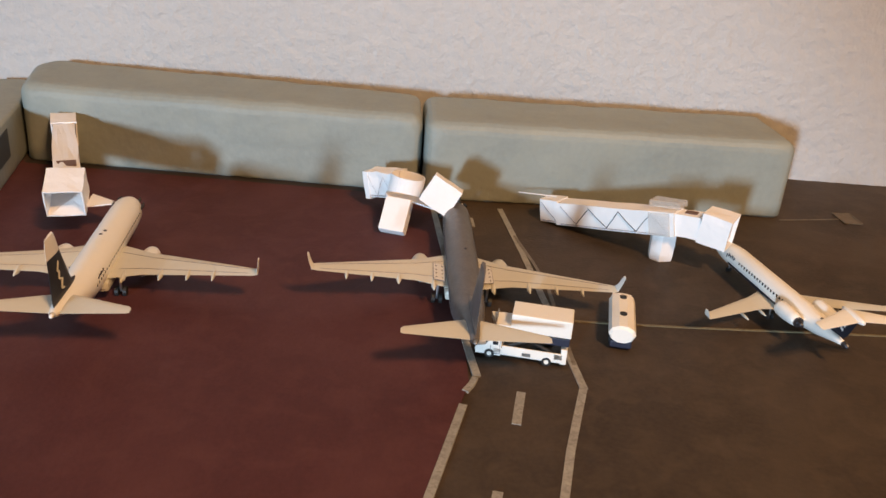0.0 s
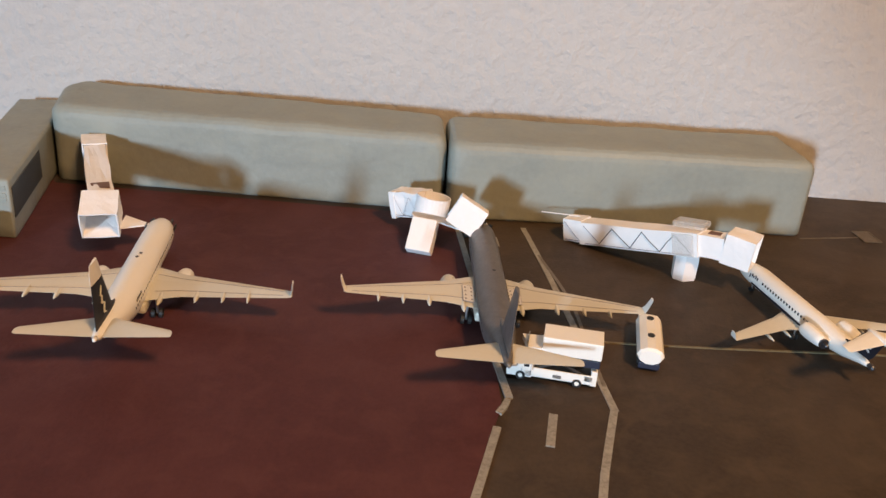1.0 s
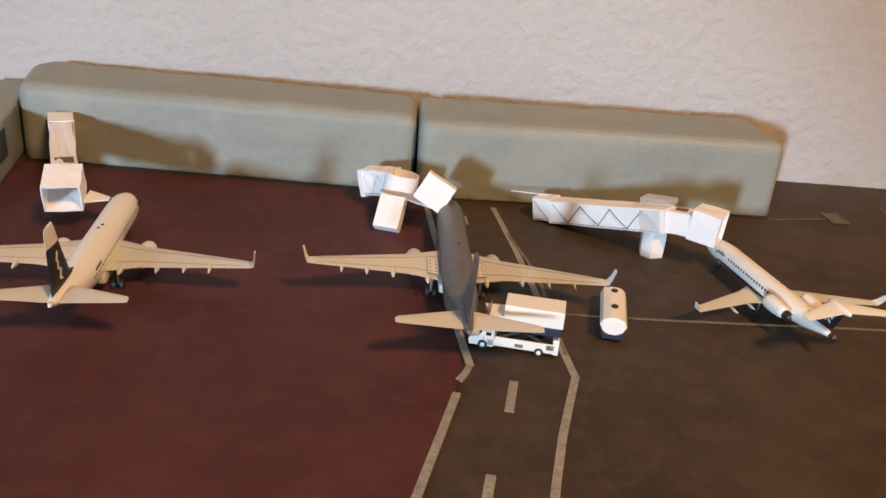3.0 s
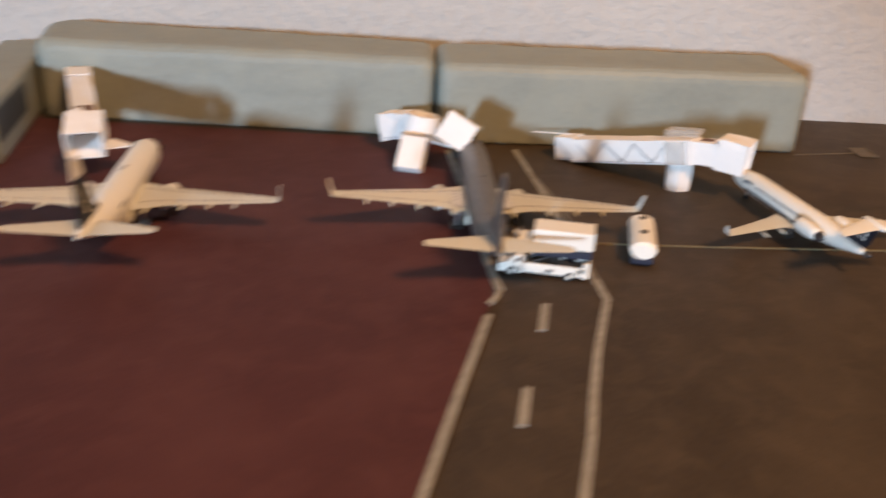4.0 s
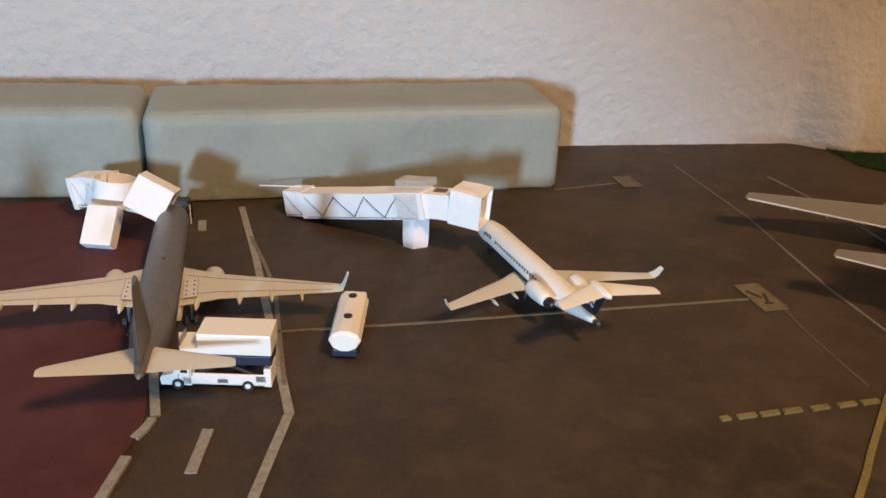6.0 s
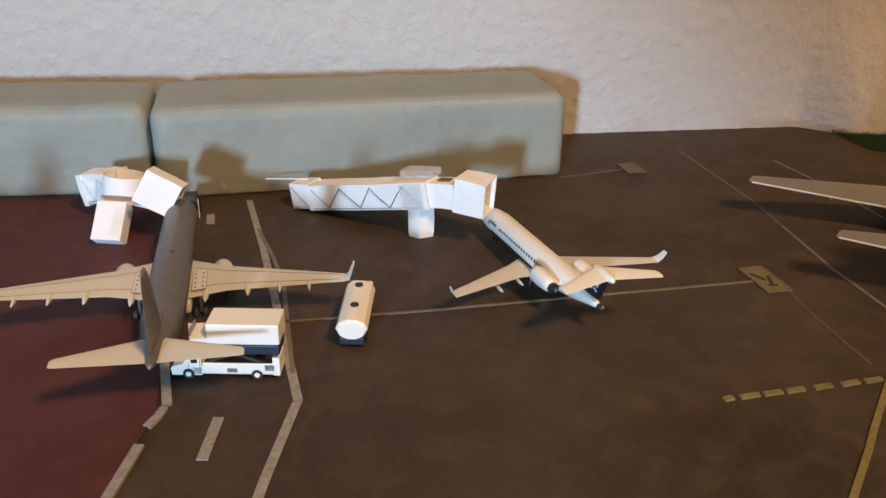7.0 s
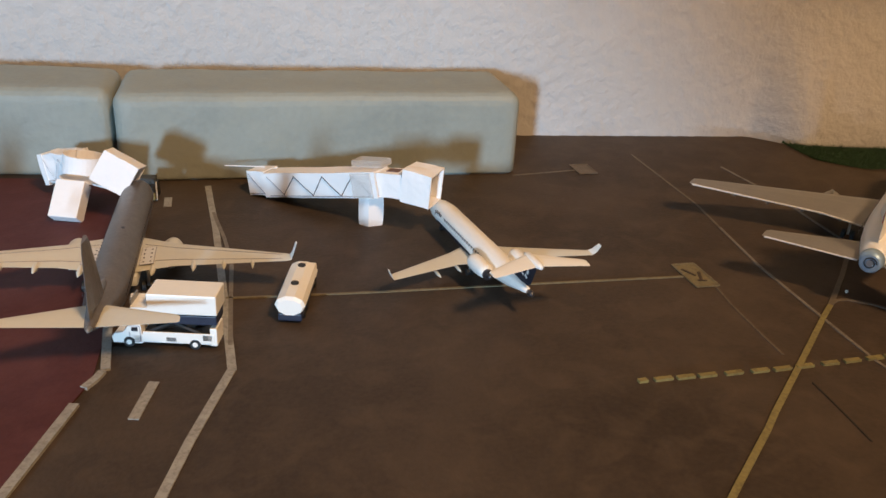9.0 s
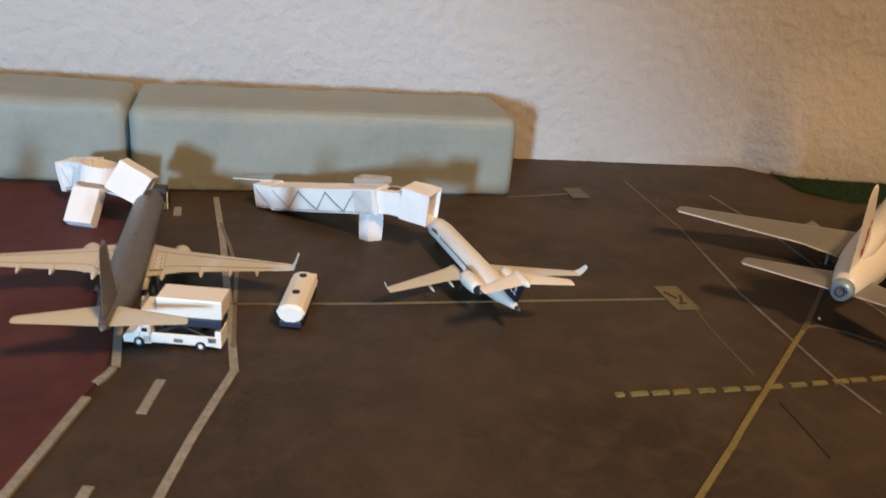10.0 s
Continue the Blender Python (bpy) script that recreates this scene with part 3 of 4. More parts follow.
def regional_jet(m):
    thing = empty("model_regional_jet", m, "small white model regional jet with rear engines and a dark fin", "model airplane", "model aircraft")
    half = 1.45
    st = [(0.0, 0.2, 2.75, 3.1, 0), (1.5, 0.55, 2.4, 3.3, 0), (4.0, 0.98, 1.75, 3.6, 0), (7.5, half, 1.2, 3.95, 0), (22.2, half, 1.2, 3.95, 0), (24.4, 1.25, 1.25, 3.7, 0), (25.8, 0.9, 1.4, 3.1, 0), (26.6, 0.5, 1.65, 2.6, 0), (27.0, 0.1, 1.95, 2.2, 0)]
    part("fuselage", scaled(tube(bmesh.new(), st, 24)), WHITE_PAINT, thing, smooth=True)
    for s in (-1, 1):
        wing = part("wing", scaled(foil_body(bmesh.new(), [(s * 0.9, 15.2, 1.5, 4.7, 0.6), (s * 3.4, 13.3, 1.75, 3.0, 0.4), (s * 11.7, 8.7, 2.4, 1.35, 0.16)])), WING_GREY, thing)
        part("winglet", scaled(foil_body(bmesh.new(), [(s * 11.6, 8.8, 2.35, 1.3, 0.2), (s * 11.95, 8.3, 2.8, 1.1, 0.2), (s * 12.3, 7.7, 3.6, 0.7, 0.14)], True)), WHITE_PAINT, wing)
        for x, y in ((3.6, 9.7), (6.2, 9.0)):
            part("flap_fairing", scaled(tube(bmesh.new(), [(y - 0.7, 0.05, 1.5, 1.6, s * x), (y, 0.17, 1.35, 1.7, s * x), (y + 1.5, 0.15, 1.4, 1.75, s * x)], 8)), WING_GREY, wing, smooth=True)
        pod = engine(thing, s * 2.40, 5.0, 3.7, 0.88, 2.95, WHITE_PAINT, DARK_METAL)
        part("cowl_ring", scaled(rod(bmesh.new(), (s * 2.40, 4.85, 2.95), (s * 2.40, 5.10, 2.95), 0.58, 18)), DARK_METAL, pod, "dark metal nozzle ring")
        part("pylon", scaled(box(bmesh.new(), (1.1, 2.4, 0.25), (s * 1.5, 6.8, 2.9), 0.08)), WHITE_PAINT, pod)
        part("tailplane", scaled(foil_body(bmesh.new(), [(s * 0.1, 1.6, 6.45, 2.9, 0.5), (s * 5.0, -0.7, 6.30, 1.5, 0.26), (s * 5.15, -0.9, 6.30, 1.1, 0.2)])), WHITE_PAINT, thing)
        gear(thing, s * 1.7, 11.0, 1.7, 0.38, 0.25)
        bm = bmesh.new()
        for i in range(18):
            box(bm, (0.05, 0.24, 0.40), (s * 1.385, 9.2 + i * 0.61, 2.98))
        part("window_row", scaled(bm), GLASS_BLACK, thing)
        bm = tube(bmesh.new(), [(7.5, 0.05, 1.9, 2.12, s * 1.43), (15.0, 0.05, 1.85, 2.2, s * 1.44), (22.0, 0.05, 1.95, 2.2, s * 1.42)], 8)
        part("stripe", scaled(bm), BLUE_BLACK, thing, "dark blue cheat line")
        bm = bmesh.new()
        for i in range(5):
            box(bm, (0.06, 0.22, 0.85 if i % 2 else 0.5), (s * 1.38, 20.9 + i * 0.42, 3.0 - 0.04 * i), turn=(18 - 14 * (i % 3), 0, 0))
        part("name_bar", scaled(bm), INK, thing)
        part("cockpit_window", scaled(box(bmesh.new(), (0.06, 0.8, 0.42), (s * 0.88, 25.2, 3.05), 0.02, turn=(0, s * 30, s * 18))), GLASS_BLACK, thing)
    gear(thing, 0, 23.6, 1.4, 0.28, 0.18)
    fin = part("fin", scaled(foil_body(bmesh.new(), [(0, 5.6, 3.4, 5.0, 0.6), (0, 3.9, 3.9, 3.8, 0.7), (0, 1.8, 6.5, 2.8, 0.6)], True)), BLUE_BLACK, thing)
    for s in (-1, 1):
        bm = bmesh.new()
        for y, z, a, b in ((0.9, 4.4, 0.5, 0.25), (0.6, 5.0, 0.3, 0.5), (1.3, 5.1, 0.25, 0.4), (1.6, 4.4, 0.4, 0.2), (1.9, 5.5, 0.5, 0.2)):
            box(bm, (0.05, a, b), (0.36 if s > 0 else -0.20, y, z), 0.01, turn=(25, 0, 0))
        part("fin_mark", scaled(bm), PALE_TRIM, fin, "pale plain shape")
    part("fin_cap", scaled(tube(bmesh.new(), [(-1.7, 0.15, 6.25, 6.6, 0), (-1.2, 0.42, 6.1, 6.8, 0), (0.4, 0.5, 6.1, 6.9, 0), (1.4, 0.4, 6.2, 6.8, 0), (1.9, 0.15, 6.35, 6.6, 0)], 12)), WHITE_PAINT, fin, smooth=True)
    part("tail_cap", scaled(tube(bmesh.new(), [(-0.55, 0.12, 2.80, 3.04, 0), (-0.35, 0.30, 2.62, 3.22, 0), (0.05, 0.36, 2.56, 3.28, 0), (0.35, 0.28, 2.64, 3.2, 0)], 12)), DARK_METAL, thing, "dark tail cone end")
    return thing


regional_jet(pose(0.0956, 0.2032, 0, 0, 0, 8.8))


def trijet(m):
    thing = empty("model_trijet", m, "large cream-white model three-engined airliner with a red fin mark", "model airplane", "model aircraft")
    half = 2.98
    st = [(0.3, 1.15, 4.65, 7.05, 0), (3.0, 1.7, 3.9, 7.6, 0), (7.0, 2.3, 2.9, 7.9, 0), (12.0, 2.8, 2.1, 8.0, 0), (16.0, half, 1.95, 8.0, 0), (43.0, half, 1.95, 8.0, 0), (46.5, 2.5, 2.1, 7.5, 0), (49.0, 1.6, 2.7, 6.2, 0), (50.0, 0.3, 4.0, 4.7, 0)]
    part("fuselage", scaled(tube(bmesh.new(), st, 28)), WHITE_PAINT, thing, smooth=True)
    part("exhaust_pipe", scaled(tube(bmesh.new(), [(-0.9, 1.08, 4.77, 6.93, 0), (-0.3, 1.14, 4.71, 6.99, 0), (0.35, 1.26, 4.55, 7.1, 0)], 24)), BLUE_METAL, thing, "blue-grey metal tail exhaust", smooth=True)
    bm = rod(bmesh.new(), (0, -0.95, 5.85), (0, -0.88, 5.85), 0.92, 20)
    part("exhaust_core", scaled(bm), BLUE_METAL, thing)
    bm = rod(bmesh.new(), (0, -1.1, 5.85), (0, -0.9, 5.85), 0.35, 12)
    part("exhaust_plug", scaled(bm), SILVER, thing)
    bm = bmesh.new()
    for i in range(16):
        a, b = (math.radians(v * 28) for v in (i, i + 1))
        rod(bm, ((0.38 + 0.018 * i) * math.sin(a), -0.98, 5.85 + (0.38 + 0.018 * i) * math.cos(a)), ((0.398 + 0.018 * i) * math.sin(b), -0.98, 5.85 + (0.398 + 0.018 * i) * math.cos(b)), 0.06, 5)
    part("exhaust_spiral", scaled(bm), BLUE_BLACK, thing, "dark spiral inside the exhaust")
    for s in (-1, 1):
        wing = part("wing", scaled(foil_body(bmesh.new(), [(s * 2.4, 31.0, 2.9, 13.0, 1.3), (s * 8.6, 26.6, 3.5, 8.6, 0.8), (s * 24.0, 15.9, 4.8, 2.8, 0.3), (s * 24.5, 15.4, 4.85, 2.0, 0.2)])), PALE_WING, thing)
        for x, y in ((6.5, 19.6), (11.0, 18.3), (15.0, 16.6), (19.0, 15.2)):
            z = 2.7 + 0.11 * x
            part("flap_fairing", scaled(tube(bmesh.new(), [(y - 1.0, 0.07, z - 0.55, z - 0.35, s * x), (y, 0.28, z - 1.0, z - 0.35, s * x), (y + 2.2, 0.25, z - 0.9, z - 0.3, s * x)], 8)), PALE_WING, wing, smooth=True)
        part("tailplane", scaled(foil_body(bmesh.new(), [(s * 1.3, 6.6, 5.3, 6.2, 0.6), (s * 10.7, 1.1, 5.9, 2.5, 0.2), (s * 11.0, 0.6, 5.92, 1.8, 0.16)])), PALE_WING, thing)
        for a, b, host in (((s * 2.6, 18.05, 2.96), (s * 8.6, 17.98, 3.52), wing), ((s * 8.6, 17.98, 3.52), (s * 24.0, 13.08, 4.82), wing)):
            part("trailing_edge", scaled(rod(bmesh.new(), a, b, 0.12, 6)), PALE_TRIM, host, "thin pale strip along the trailing edge")
        part("trailing_edge", scaled(rod(bmesh.new(), (s * 1.4, 0.42, 5.32), (s * 10.7, -1.40, 5.92), 0.10, 6)), PALE_TRIM, thing, "thin pale strip along the trailing edge")
        pod = engine(thing, s * 9.6, 24.0, 5.8, 1.25, 1.95, PALE_WING)
        part("pylon", scaled(box(bmesh.new(), (0.4, 4.4, 0.9), (s * 9.6, 26.4, 3.15), 0.15)), PALE_WING, pod)
        gear(thing, s * 5.4, 20.8, 3.4, 0.62, 0.55)
        bm = bmesh.new()
        for i in range(38):
            box(bm, (0.04, 0.3, 0.42), (s * 2.965, 9.0 + i * 0.92, 5.4))
        part("window_row", scaled(bm), GLASS_BLACK, thing)
    gear(thing, 0, 43.0, 2.2, 0.5, 0.3)
    fin = part("fin", scaled(foil_body(bmesh.new(), [(0, 11.2, 7.3, 9.6, 0.75), (0, 4.4, 16.3, 4.0, 0.50), (0, 4.0, 17.0, 3.2, 0.42), (0, 3.4, 17.3, 2.2, 0.25)], True)), WHITE_PAINT, thing)
    part("duct_intake", scaled(tube(bmesh.new(), [(6.0, 0.5, 7.2, 8.4, 0), (9.0, 1.3, 7.0, 9.9, 0), (14.0, 1.5, 7.0, 10.2, 0), (14.6, 1.35, 7.2, 10.05, 0)], 20)), WHITE_PAINT, fin, "white intake duct", smooth=True)
    for s in (-1, 1):
        bm = bmesh.new()
        for y, z, a, b in ((4.6, 9.2, 1.2, 1.1), (5.0, 10.6, 0.9, 1.0), (4.4, 11.7, 0.8, 0.7), (4.9, 12.6, 0.5, 0.6)):
            box(bm, (0.04, a, b), (s * 0.37, y, z), 0.01, turn=(20, 0, 0))
        part("fin_mark", scaled(bm), RED_PAINT, fin, "worn red plain mark")
    return thing


trijet(pose(0.1860, 0.1965, 0, 0, 0, -48.0))


# ---- paper jet bridges ----
def paper_tube(name, parent, m, length, w, h, thick=0.0004, crumple=0.00028):
    """A folded paper tube, open at both ends, along local x from 0."""
    bm = bmesh.new()
    box(bm, (length, w, thick), (length / 2, 0, h / 2 - thick / 2))
    box(bm, (length, w, thick), (length / 2, 0, -h / 2 + thick / 2))
    box(bm, (length, thick, h - 2 * thick), (length / 2, w / 2 - thick / 2, 0))
    box(bm, (length, thick, h - 2 * thick), (length / 2, -w / 2 + thick / 2, 0))
    bmesh.ops.subdivide_edges(bm, edges=[e for e in bm.edges if e.calc_length() > 0.003], cuts=4, use_grid_fill=True)
    shift = Vector((length * 900, w * 700, h * 500))
    for v in bm.verts:
        p = v.co * 260 + shift
        v.co += crumple * Vector((0.4 * noise.noise(p), noise.noise(p + Vector((7, 0, 0))), noise.noise(p + Vector((0, 9, 0)))))
    ob = part(name, bm, PAPER, parent)
    ob.matrix_world = m
    return ob


def aim(a, b, roll=0.0):
    """A pose at a whose x axis points to b, with z as upright as can be."""
    a, b = Vector(a), Vector(b)
    x = (b - a).normalized()
    y = Vector((0, 0, 1)).cross(x).normalized()
    m = Matrix((x, y, x.cross(y))).transposed().to_4x4()
    m.translation = a
    return m @ pose(0, 0, 0, roll, 0, 0)


def zigzag(parent, length, h, side, count, start=0.06, uneven=0.06, faint_only=False):
    """Pen lines of a lattice on one side of a tube, drawn by hand: long strokes down, short dark ones up."""
    rng = random.Random(count)
    widths = [(1 + uneven if i % 2 == 0 else 1 - uneven) * rng.uniform(0.85, 1.15) for i in range(count)]
    unit = length * (1 - 2 * start) / sum(widths)
    x, y = length * start, side
    faint, dark = bmesh.new(), bmesh.new()
    for i, w in enumerate(widths):
        top, low = h * rng.uniform(0.33, 0.40), -h * rng.uniform(0.36, 0.42)
        a = Vector((x, y, low if i % 2 else top))
        x += w * unit
        b = Vector((x, y, top if i % 2 else low))
        mid = (a + b) / 2 + Vector((rng.uniform(-0.0004, 0.0004), 0, 0))
        for p, q in ((a, mid), (mid, b)):
            rod(dark if 0 < i < count - 1 and not faint_only else faint, p, q, 0.00006 if faint_only else 0.00014 if 0 < i < count - 1 else 0.00010, 4)
    rod(faint, (length * start, y, -h * 0.42), (length * (1 - start), y, -h * 0.42), 0.0001, 4)
    part("pen_lattice", faint, PENCIL, parent, "hand-drawn pen lattice")
    if count > 2 and not faint_only:
        part("pen_stroke", dark, INK, parent, "dark pen strokes")


def bridge_group(label):
    return empty("jet_bridge", pose(0, 0, 0), label, "jet bridge", "paper jet bridges")


# the long bridge to the regional jet
b3 = bridge_group("folded white paper jet bridge with drawn lattice, at the regional jet")
t3 = paper_tube("tunnel", b3, aim((0.0362, 0.2957, 0.0047), (0.0690, 0.2655, 0.0147)), 0.0450, 0.0076, 0.0081)
zigzag(t3, 0.0450, 0.0081, -0.0040, 7, 0.05)
t = paper_tube("end_sleeve", b3, aim((0.0312, 0.3000, 0.0041), (0.0690, 0.2655, 0.0143)), 0.0075, 0.0070, 0.0082)
zigzag(t, 0.0075, 0.0082, -0.0037, 1, 0.1)
t = paper_tube("neck", b3, aim((0.0665, 0.2680, 0.0142), (0.0790, 0.2590, 0.0158)), 0.0105, 0.0064, 0.0076)
# no hole is cut: a brown plate paints the slot's shaded inside
part("roof_slot_shade", box(bmesh.new(), (0.0040, 0.0030, 0.0003), (0.0065, 0.0005, 0.0038), 0.0001), SLOT_SHADE, t, "brown plate standing in for the shaded inside of a cut slot")
paper_tube("head", b3, pose(0.0793, 0.2602, 0.0155, 0, 4, -36) @ pose(-0.0046, 0, 0), 0.0094, 0.0094, 0.0102)
bm = rings(bmesh.new(), [[Vector((0.0655 + g * x, 0.2695 + g * y, z)) for x, y in ((-0.0040, -0.0010), (-0.0012, -0.0036), (0.0036, -0.0026), (0.0040, 0.0016), (0.0010, 0.0036), (-0.0034, 0.0026))] for z, g in ((0.0, 0.92), (0.0016, 0.97), (0.0060, 1.0), (0.0108, 0.96))])
part("pillar", bm, PAPER, b3, "folded paper pillar with soft creases")
part("roof_tape", box(bmesh.new(), (0.0112, 0.0060, 0.0022), (0.0405, 0.0020, 0.0058), 0.0006, turn=(0, 4, 0)), CLEAR_TAPE, t3, "milky tape strip")
part("side_tape", box(bmesh.new(), (0.0075, 0.0002, 0.0078), (0.0400, -0.0043, 0.0), 0.00005), CLEAR_TAPE, t3, "whitish tape strip")
part("paper_strip", rod(bmesh.new(), (0.0215, 0.305, 0.0078), (0.0345, 0.2985, 0.0092), 0.0002, 4), PAPER, b3, "thin loose paper strip")

# the short curved bridge to the grey jet
b2 = bridge_group("curved white paper jet bridge touching the grey jet's nose")
t2 = paper_tube("tunnel", b2, aim((-0.0310, 0.3043, 0.0092), (-0.0180, 0.2935, 0.0130)), 0.0125, 0.0078, 0.0090, crumple=0.0007)
zigzag(t2, 0.0125, 0.0090, -0.0044, 3, 0.08, faint_only=True)
paper_tube("end_flange", b2, aim((-0.0322, 0.3052, 0.0086), (-0.0180, 0.2935, 0.0130)), 0.0022, 0.0084, 0.0100)
bm = bmesh.new()
loops = []
for i in range(29):
    a = math.radians(120 + i * 358 / 28)
    low = -0.0038 + 0.0020 * max(0.0, math.cos(a + math.radians(95)))
    loops.append([Vector((r * math.cos(a), r * math.sin(a), z)) for r, z in ((0.0057, low), (0.0060, low), (0.0060, 0.0032), (0.0057, 0.0032))])
ring = part("rotunda", rings(bm, loops), PAPER, b2, "curled paper band", smooth=False)
ring.matrix_world = pose(-0.0200, 0.2905, 0.0140, -5, 8, 0)
bm = rod(bmesh.new(), (0, 0, -0.0046), (0, 0, -0.0042), 0.0066, 28)
ob = part("rotunda_floor", bm, PAPER, ring, "round paper floor")
bm = box(bmesh.new(), (0.012, 0.0060, 0.0004), (0.0070, -0.004, -0.0045), turn=(0, 0, -30))
part("floor_strip", bm, PAPER, ring, "paper floor strip")
ob = paper_tube("head", b2, pose(-0.0085, 0.2795, 0.0150, -14, 0, 0) @ pose(0, 0, 0, 0, 31, -6) @ pose(-0.0055, 0, 0), 0.0108, 0.0100, 0.0098)
up = Vector((0.20, 0.62, 0.76)).normalized()
across = Vector((0.96, -0.28, 0.0))
across = (across - up * across.dot(up)).normalized()
m = Matrix((across, up.cross(across), up)).transposed().to_4x4()
m.translation = Vector((-0.0236, 0.2802, 0.0066)) + m.to_3x3() @ Vector((0, 0.0012, 0))
ob = part("pillar", box(bmesh.new(), (0.0088, 0.0050, 0.0118), (0, 0, 0), 0.0004), PAPER, b2, "tilted folded paper pillar")
ob.matrix_world = m

# the bridge by the white jet
b1 = bridge_group("folded white paper jet bridge with an open square head")
t1 = paper_tube("tunnel", b1, aim((-0.1478, 0.3290, 0.0141), (-0.1268, 0.2720, 0.0135)), 0.0590, 0.0076, 0.0122, crumple=0.0006)
paper_tube("end_sleeve", b1, aim((-0.1482, 0.3302, 0.0164), (-0.1268, 0.2720, 0.0156)), 0.012, 0.0086, 0.0088)
paper_tube("head", b1, aim((-0.1268, 0.2722, 0.0166), (-0.1246, 0.2610, 0.0126)), 0.0116, 0.0113, 0.0098)
# again a plate coloured like the slot's shaded inside
part("roof_slot_shade", box(bmesh.new(), (0.0055, 0.0058, 0.0003), (0.0535, 0, 0.0061), 0.0001), SLOT_SHADE, t1, "brown plate standing in for the shaded inside of a cut slot")
bm = slab(bmesh.new(), [(-0.1212, 0.2765), (-0.1118, 0.2705), (-0.1130, 0.2690), (-0.1205, 0.2655)], 0.0102, 0.0106)
part("flap", bm, PAPER, b1, "loose paper flap")


# ---- vehicles ----
def truck_wheel(parent, x, y):
    w = part("wheel", rod(bmesh.new(), (x, y - 0.0004, 0.00125), (x, y + 0.0004, 0.00125), 0.00125, 14), BLACK, parent)
    part("hub", rod(bmesh.new(), (x, y - 0.0005, 0.00125), (x, y + 0.0005, 0.00125), 0.00062, 10), WHITE_PAINT, w)


def catering_truck(m):
    """Local x runs from the cab (front, -x) to the rear."""
    thing = empty("catering_truck", m, "white model catering truck with its box raised on a scissor lift", "truck", "model vehicles")
    part("chassis", box(bmesh.new(), (0.0185, 0.0056, 0.0020), (0.0100, 0, 0.0022), 0.0003), WHITE_PAINT, thing)
    bm = rings(bmesh.new(), [[Vector((x, y, z)) for x, z in ((-0.0036, 0.0009), (-0.0038, 0.0024), (-0.0033, 0.0031), (-0.0012, 0.0036), (0.0002, 0.0055), (0.0008, 0.0058), (0.0026, 0.0058), (0.0029, 0.0052), (0.0029, 0.0009))] for y in (-0.0028, 0.0028)])
    cab = part("cab", bm, WHITE_PAINT, thing)
    for s in (-1, 1):
        part("side_window", box(bmesh.new(), (0.0014, 0.0001, 0.0010), (0.0014, s * 0.00285, 0.0045)), GLASS_BLACK, cab)
        for w, h, x, z in ((0.0024, 0.00012, 0.0014, 0.0053), (0.0024, 0.00012, 0.0014, 0.0014), (0.00012, 0.0039, 0.0026, 0.00335), (0.00012, 0.0024, 0.0002, 0.0026)):
            part("door_seam", box(bmesh.new(), (w, 0.0001, h), (x, s * 0.00284, z)), PENCIL, cab)
        part("rear_plate", box(bmesh.new(), (0.0020, 0.0001, 0.0014), (0.0176, s * 0.00285, 0.0030)), PALE_WING, thing)
        part("side_board", box(bmesh.new(), (0.0160, 0.0004, 0.0024), (0.0112, s * 0.0027, 0.0028), 0.0001), WHITE_PAINT, thing)
        part("grille", box(bmesh.new(), (0.0022, 0.0001, 0.0010), (0.0095, s * 0.00285, 0.0023)), PALE_WING, thing)
        for x in (0.0, 0.0148):
            truck_wheel(thing, x, s * 0.0026)
        for a, b in (((0.004, 0.0034), (0.016, 0.0088)), ((0.016, 0.0034), (0.004, 0.0088))):
            part("lift_arm", rod(bmesh.new(), (a[0], s * 0.0018, a[1]), (b[0], s * 0.0018, b[1]), 0.0005, 6), BLACK, thing)
    part("windscreen", box(bmesh.new(), (0.0001, 0.0044, 0.0019), (-0.00058, 0, 0.00455), turn=(0, 36, 0)), GLASS_BLACK, cab)
    part("lift_base", box(bmesh.new(), (0.0150, 0.0046, 0.0005), (0.0108, 0, 0.0034)), BLACK, thing)
    part("rear_post", box(bmesh.new(), (0.0016, 0.0056, 0.0044), (0.0190, 0, 0.0032), 0.0002), WHITE_PAINT, thing)
    body = part("cargo_box", box(bmesh.new(), (0.0154, 0.0076, 0.0048), (0.0125, 0.0004, 0.0114), 0.0003), WHITE_PAINT, thing)
    part("skirt", box(bmesh.new(), (0.0150, 0.0060, 0.0022), (0.0125, 0, 0.0075), 0.0002), NAVY, body, "dark navy lower band")
    bm = rings(bmesh.new(), [[Vector((x, y, z)) for x, y in ((-0.0008, 0.0030), (0.0052, 0.0036), (0.0052, -0.0034), (0.0012, -0.0034))] for z in (0.0090, 0.0104)])
    part("platform", bm, WHITE_PAINT, thing, "white pointed loading platform")
    part("platform_rail", box(bmesh.new(), (0.0003, 0.0050, 0.0022), (0.0010, 0, 0.0106)), PALE_WING, thing)


catering_truck(pose(0.0018, 0.2056, 0, 0, 0, -13.0))


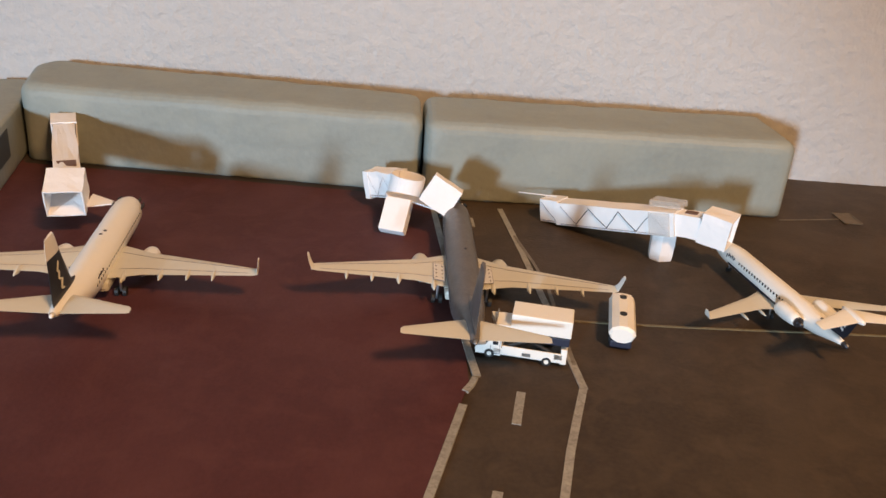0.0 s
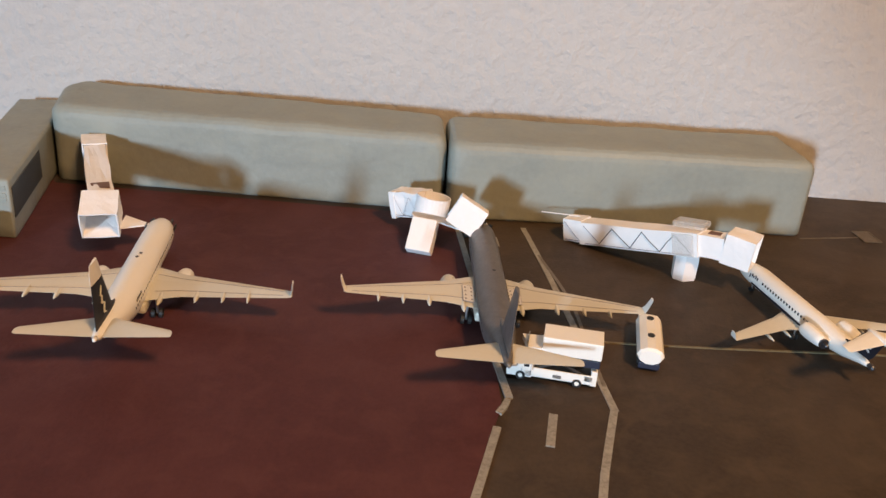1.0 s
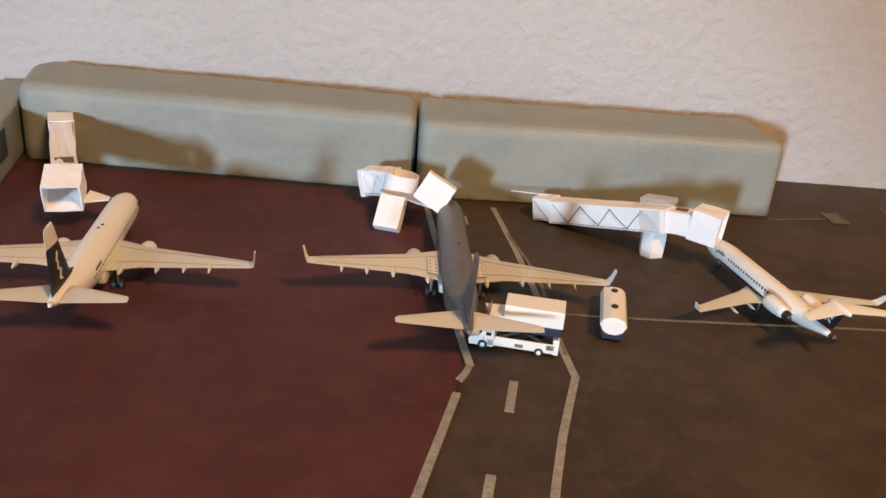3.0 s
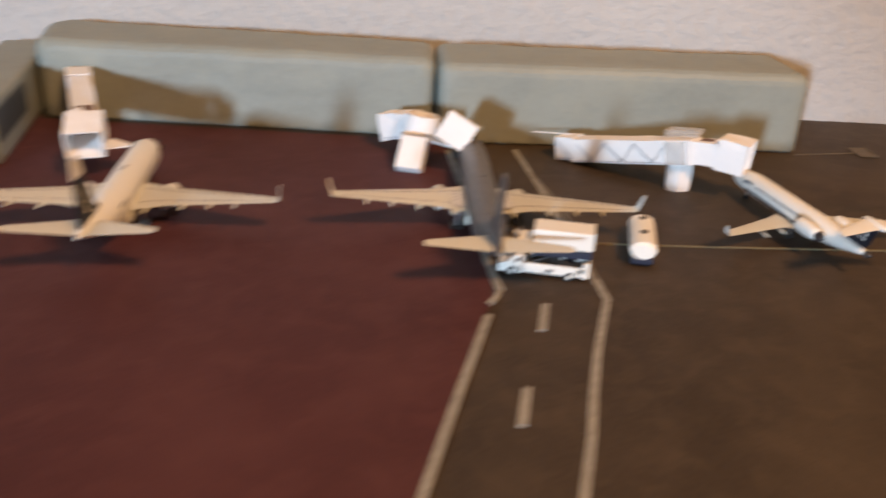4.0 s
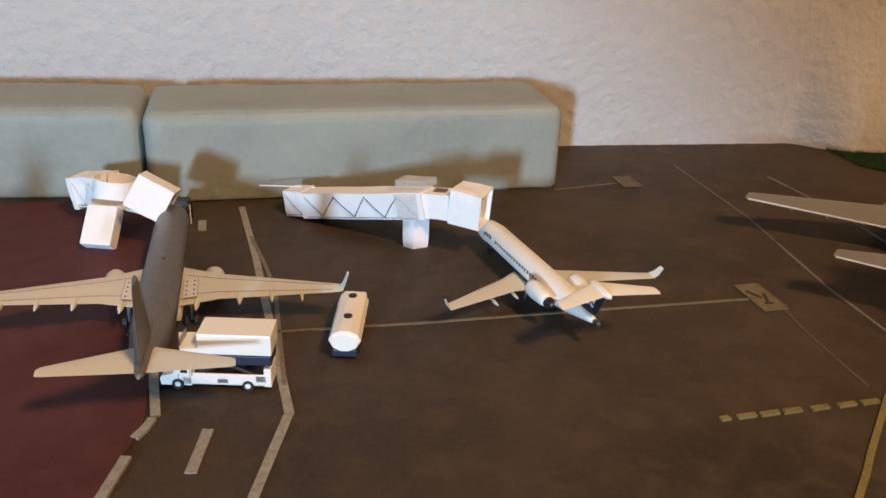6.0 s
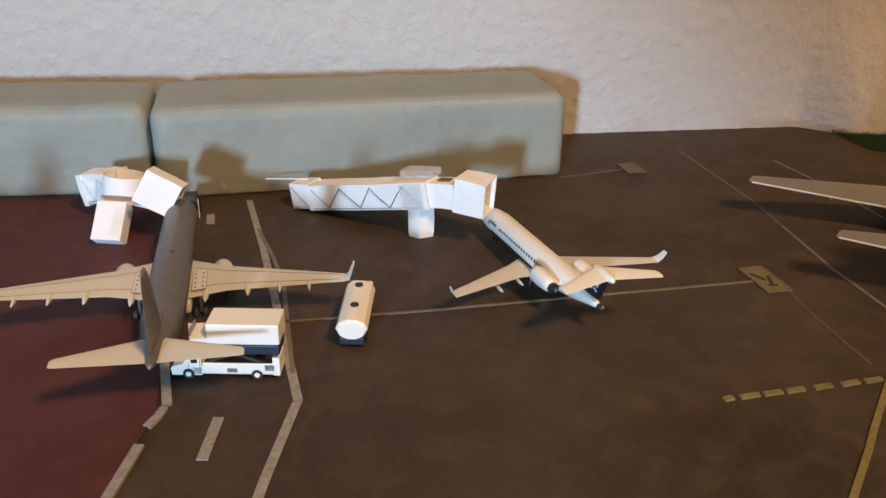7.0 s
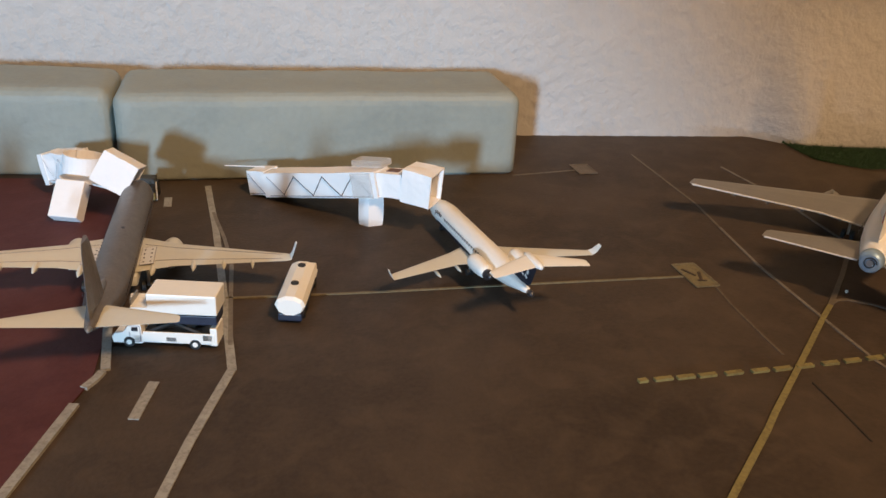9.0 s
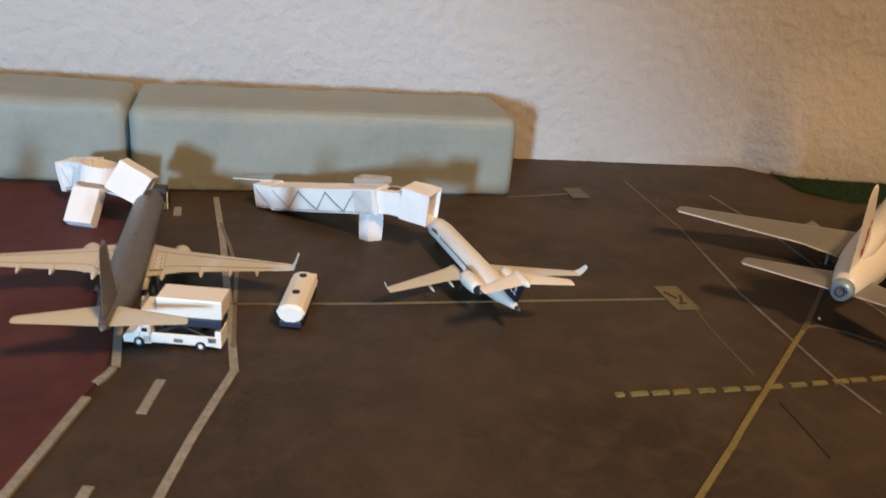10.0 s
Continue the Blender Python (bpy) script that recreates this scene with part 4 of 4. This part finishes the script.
def fuel_truck(m):
    """Local y runs from the rear to the cab."""
    thing = empty("fuel_truck", m, "white model tanker truck with two dark filler lids", "truck", "model vehicles")
    st = []
    for y in (0.0, 0.0006, 0.0204, 0.0210):
        r = 0.0031 if y in (0.0, 0.0210) else 0.0037
        st.append((y, r, 0.0024, 0.0024 + 0.0050 * r / 0.0037, 0))
    tank = part("tank", tube(bmesh.new(), st, 10), WHITE_PAINT, thing)
    for y in (0.0076, 0.0178):
        part("filler_lid", rod(bmesh.new(), (0, y, 0.0072), (0, y, 0.0076), 0.0010, 16), BLACK, tank, "dark round filler lid")
    part("chassis", box(bmesh.new(), (0.0058, 0.0235, 0.0020), (0, 0.0119, 0.0018), 0.0004), NAVY, thing, "dark navy chassis")
    part("cab", box(bmesh.new(), (0.0058, 0.0030, 0.0044), (0, 0.0228, 0.0032), 0.0006), WHITE_PAINT, thing)
    part("windscreen", box(bmesh.new(), (0.0050, 0.0002, 0.0015), (0, 0.0244, 0.0042)), GLASS_BLACK, thing)
    for s in (-1, 1):
        for y in (0.004, 0.0075, 0.0205):
            part("wheel", rod(bmesh.new(), (s * 0.0024, y, 0.00125), (s * 0.0031, y, 0.00125), 0.00125, 12), BLACK, thing)


fuel_truck(pose(0.0371, 0.2082, 0, 0, 0, -13.5))


def tow_tug(m):
    thing = empty("tow_tug", m, "small dark model tow tug at the grey jet's nose", "tug", "model vehicles")
    part("body", box(bmesh.new(), (0.0075, 0.0085, 0.0040), (0, 0, 0.0030), 0.0005), BLACK, thing)
    part("cab", box(bmesh.new(), (0.0066, 0.0040, 0.0022), (0, 0.0012, 0.0058), 0.0004), DARK_PANEL, thing)
    part("side_plate", box(bmesh.new(), (0.0003, 0.0030, 0.0052), (0.0040, -0.0030, 0.0034), 0.0001, turn=(12, 0, 8)), PAPER, thing, "cream upright side plate")
    part("step", box(bmesh.new(), (0.0016, 0.0012, 0.0022), (0.0030, -0.0048, 0.0022), 0.0002), YELLOW, thing, "pale yellow step")
    for s in (-1, 1):
        for y in (-0.0026, 0.0026):
            part("wheel", rod(bmesh.new(), (s * 0.0030, y, 0.0012), (s * 0.0039, y, 0.0012), 0.0012, 12), BLACK, thing)


tow_tug(pose(-0.0035, 0.2975, 0, 0, 0, -5.0))

bm = bmesh.new()
bmesh.ops.create_icosphere(bm, subdivisions=2, radius=0.0005, matrix=pose(0.1895, 0.2060, 0.0005, 0, 0, 0))
tagged(part("bead", bm, WHITE_PAINT, smooth=True), "tiny white bead lying on the brown board", "bead")
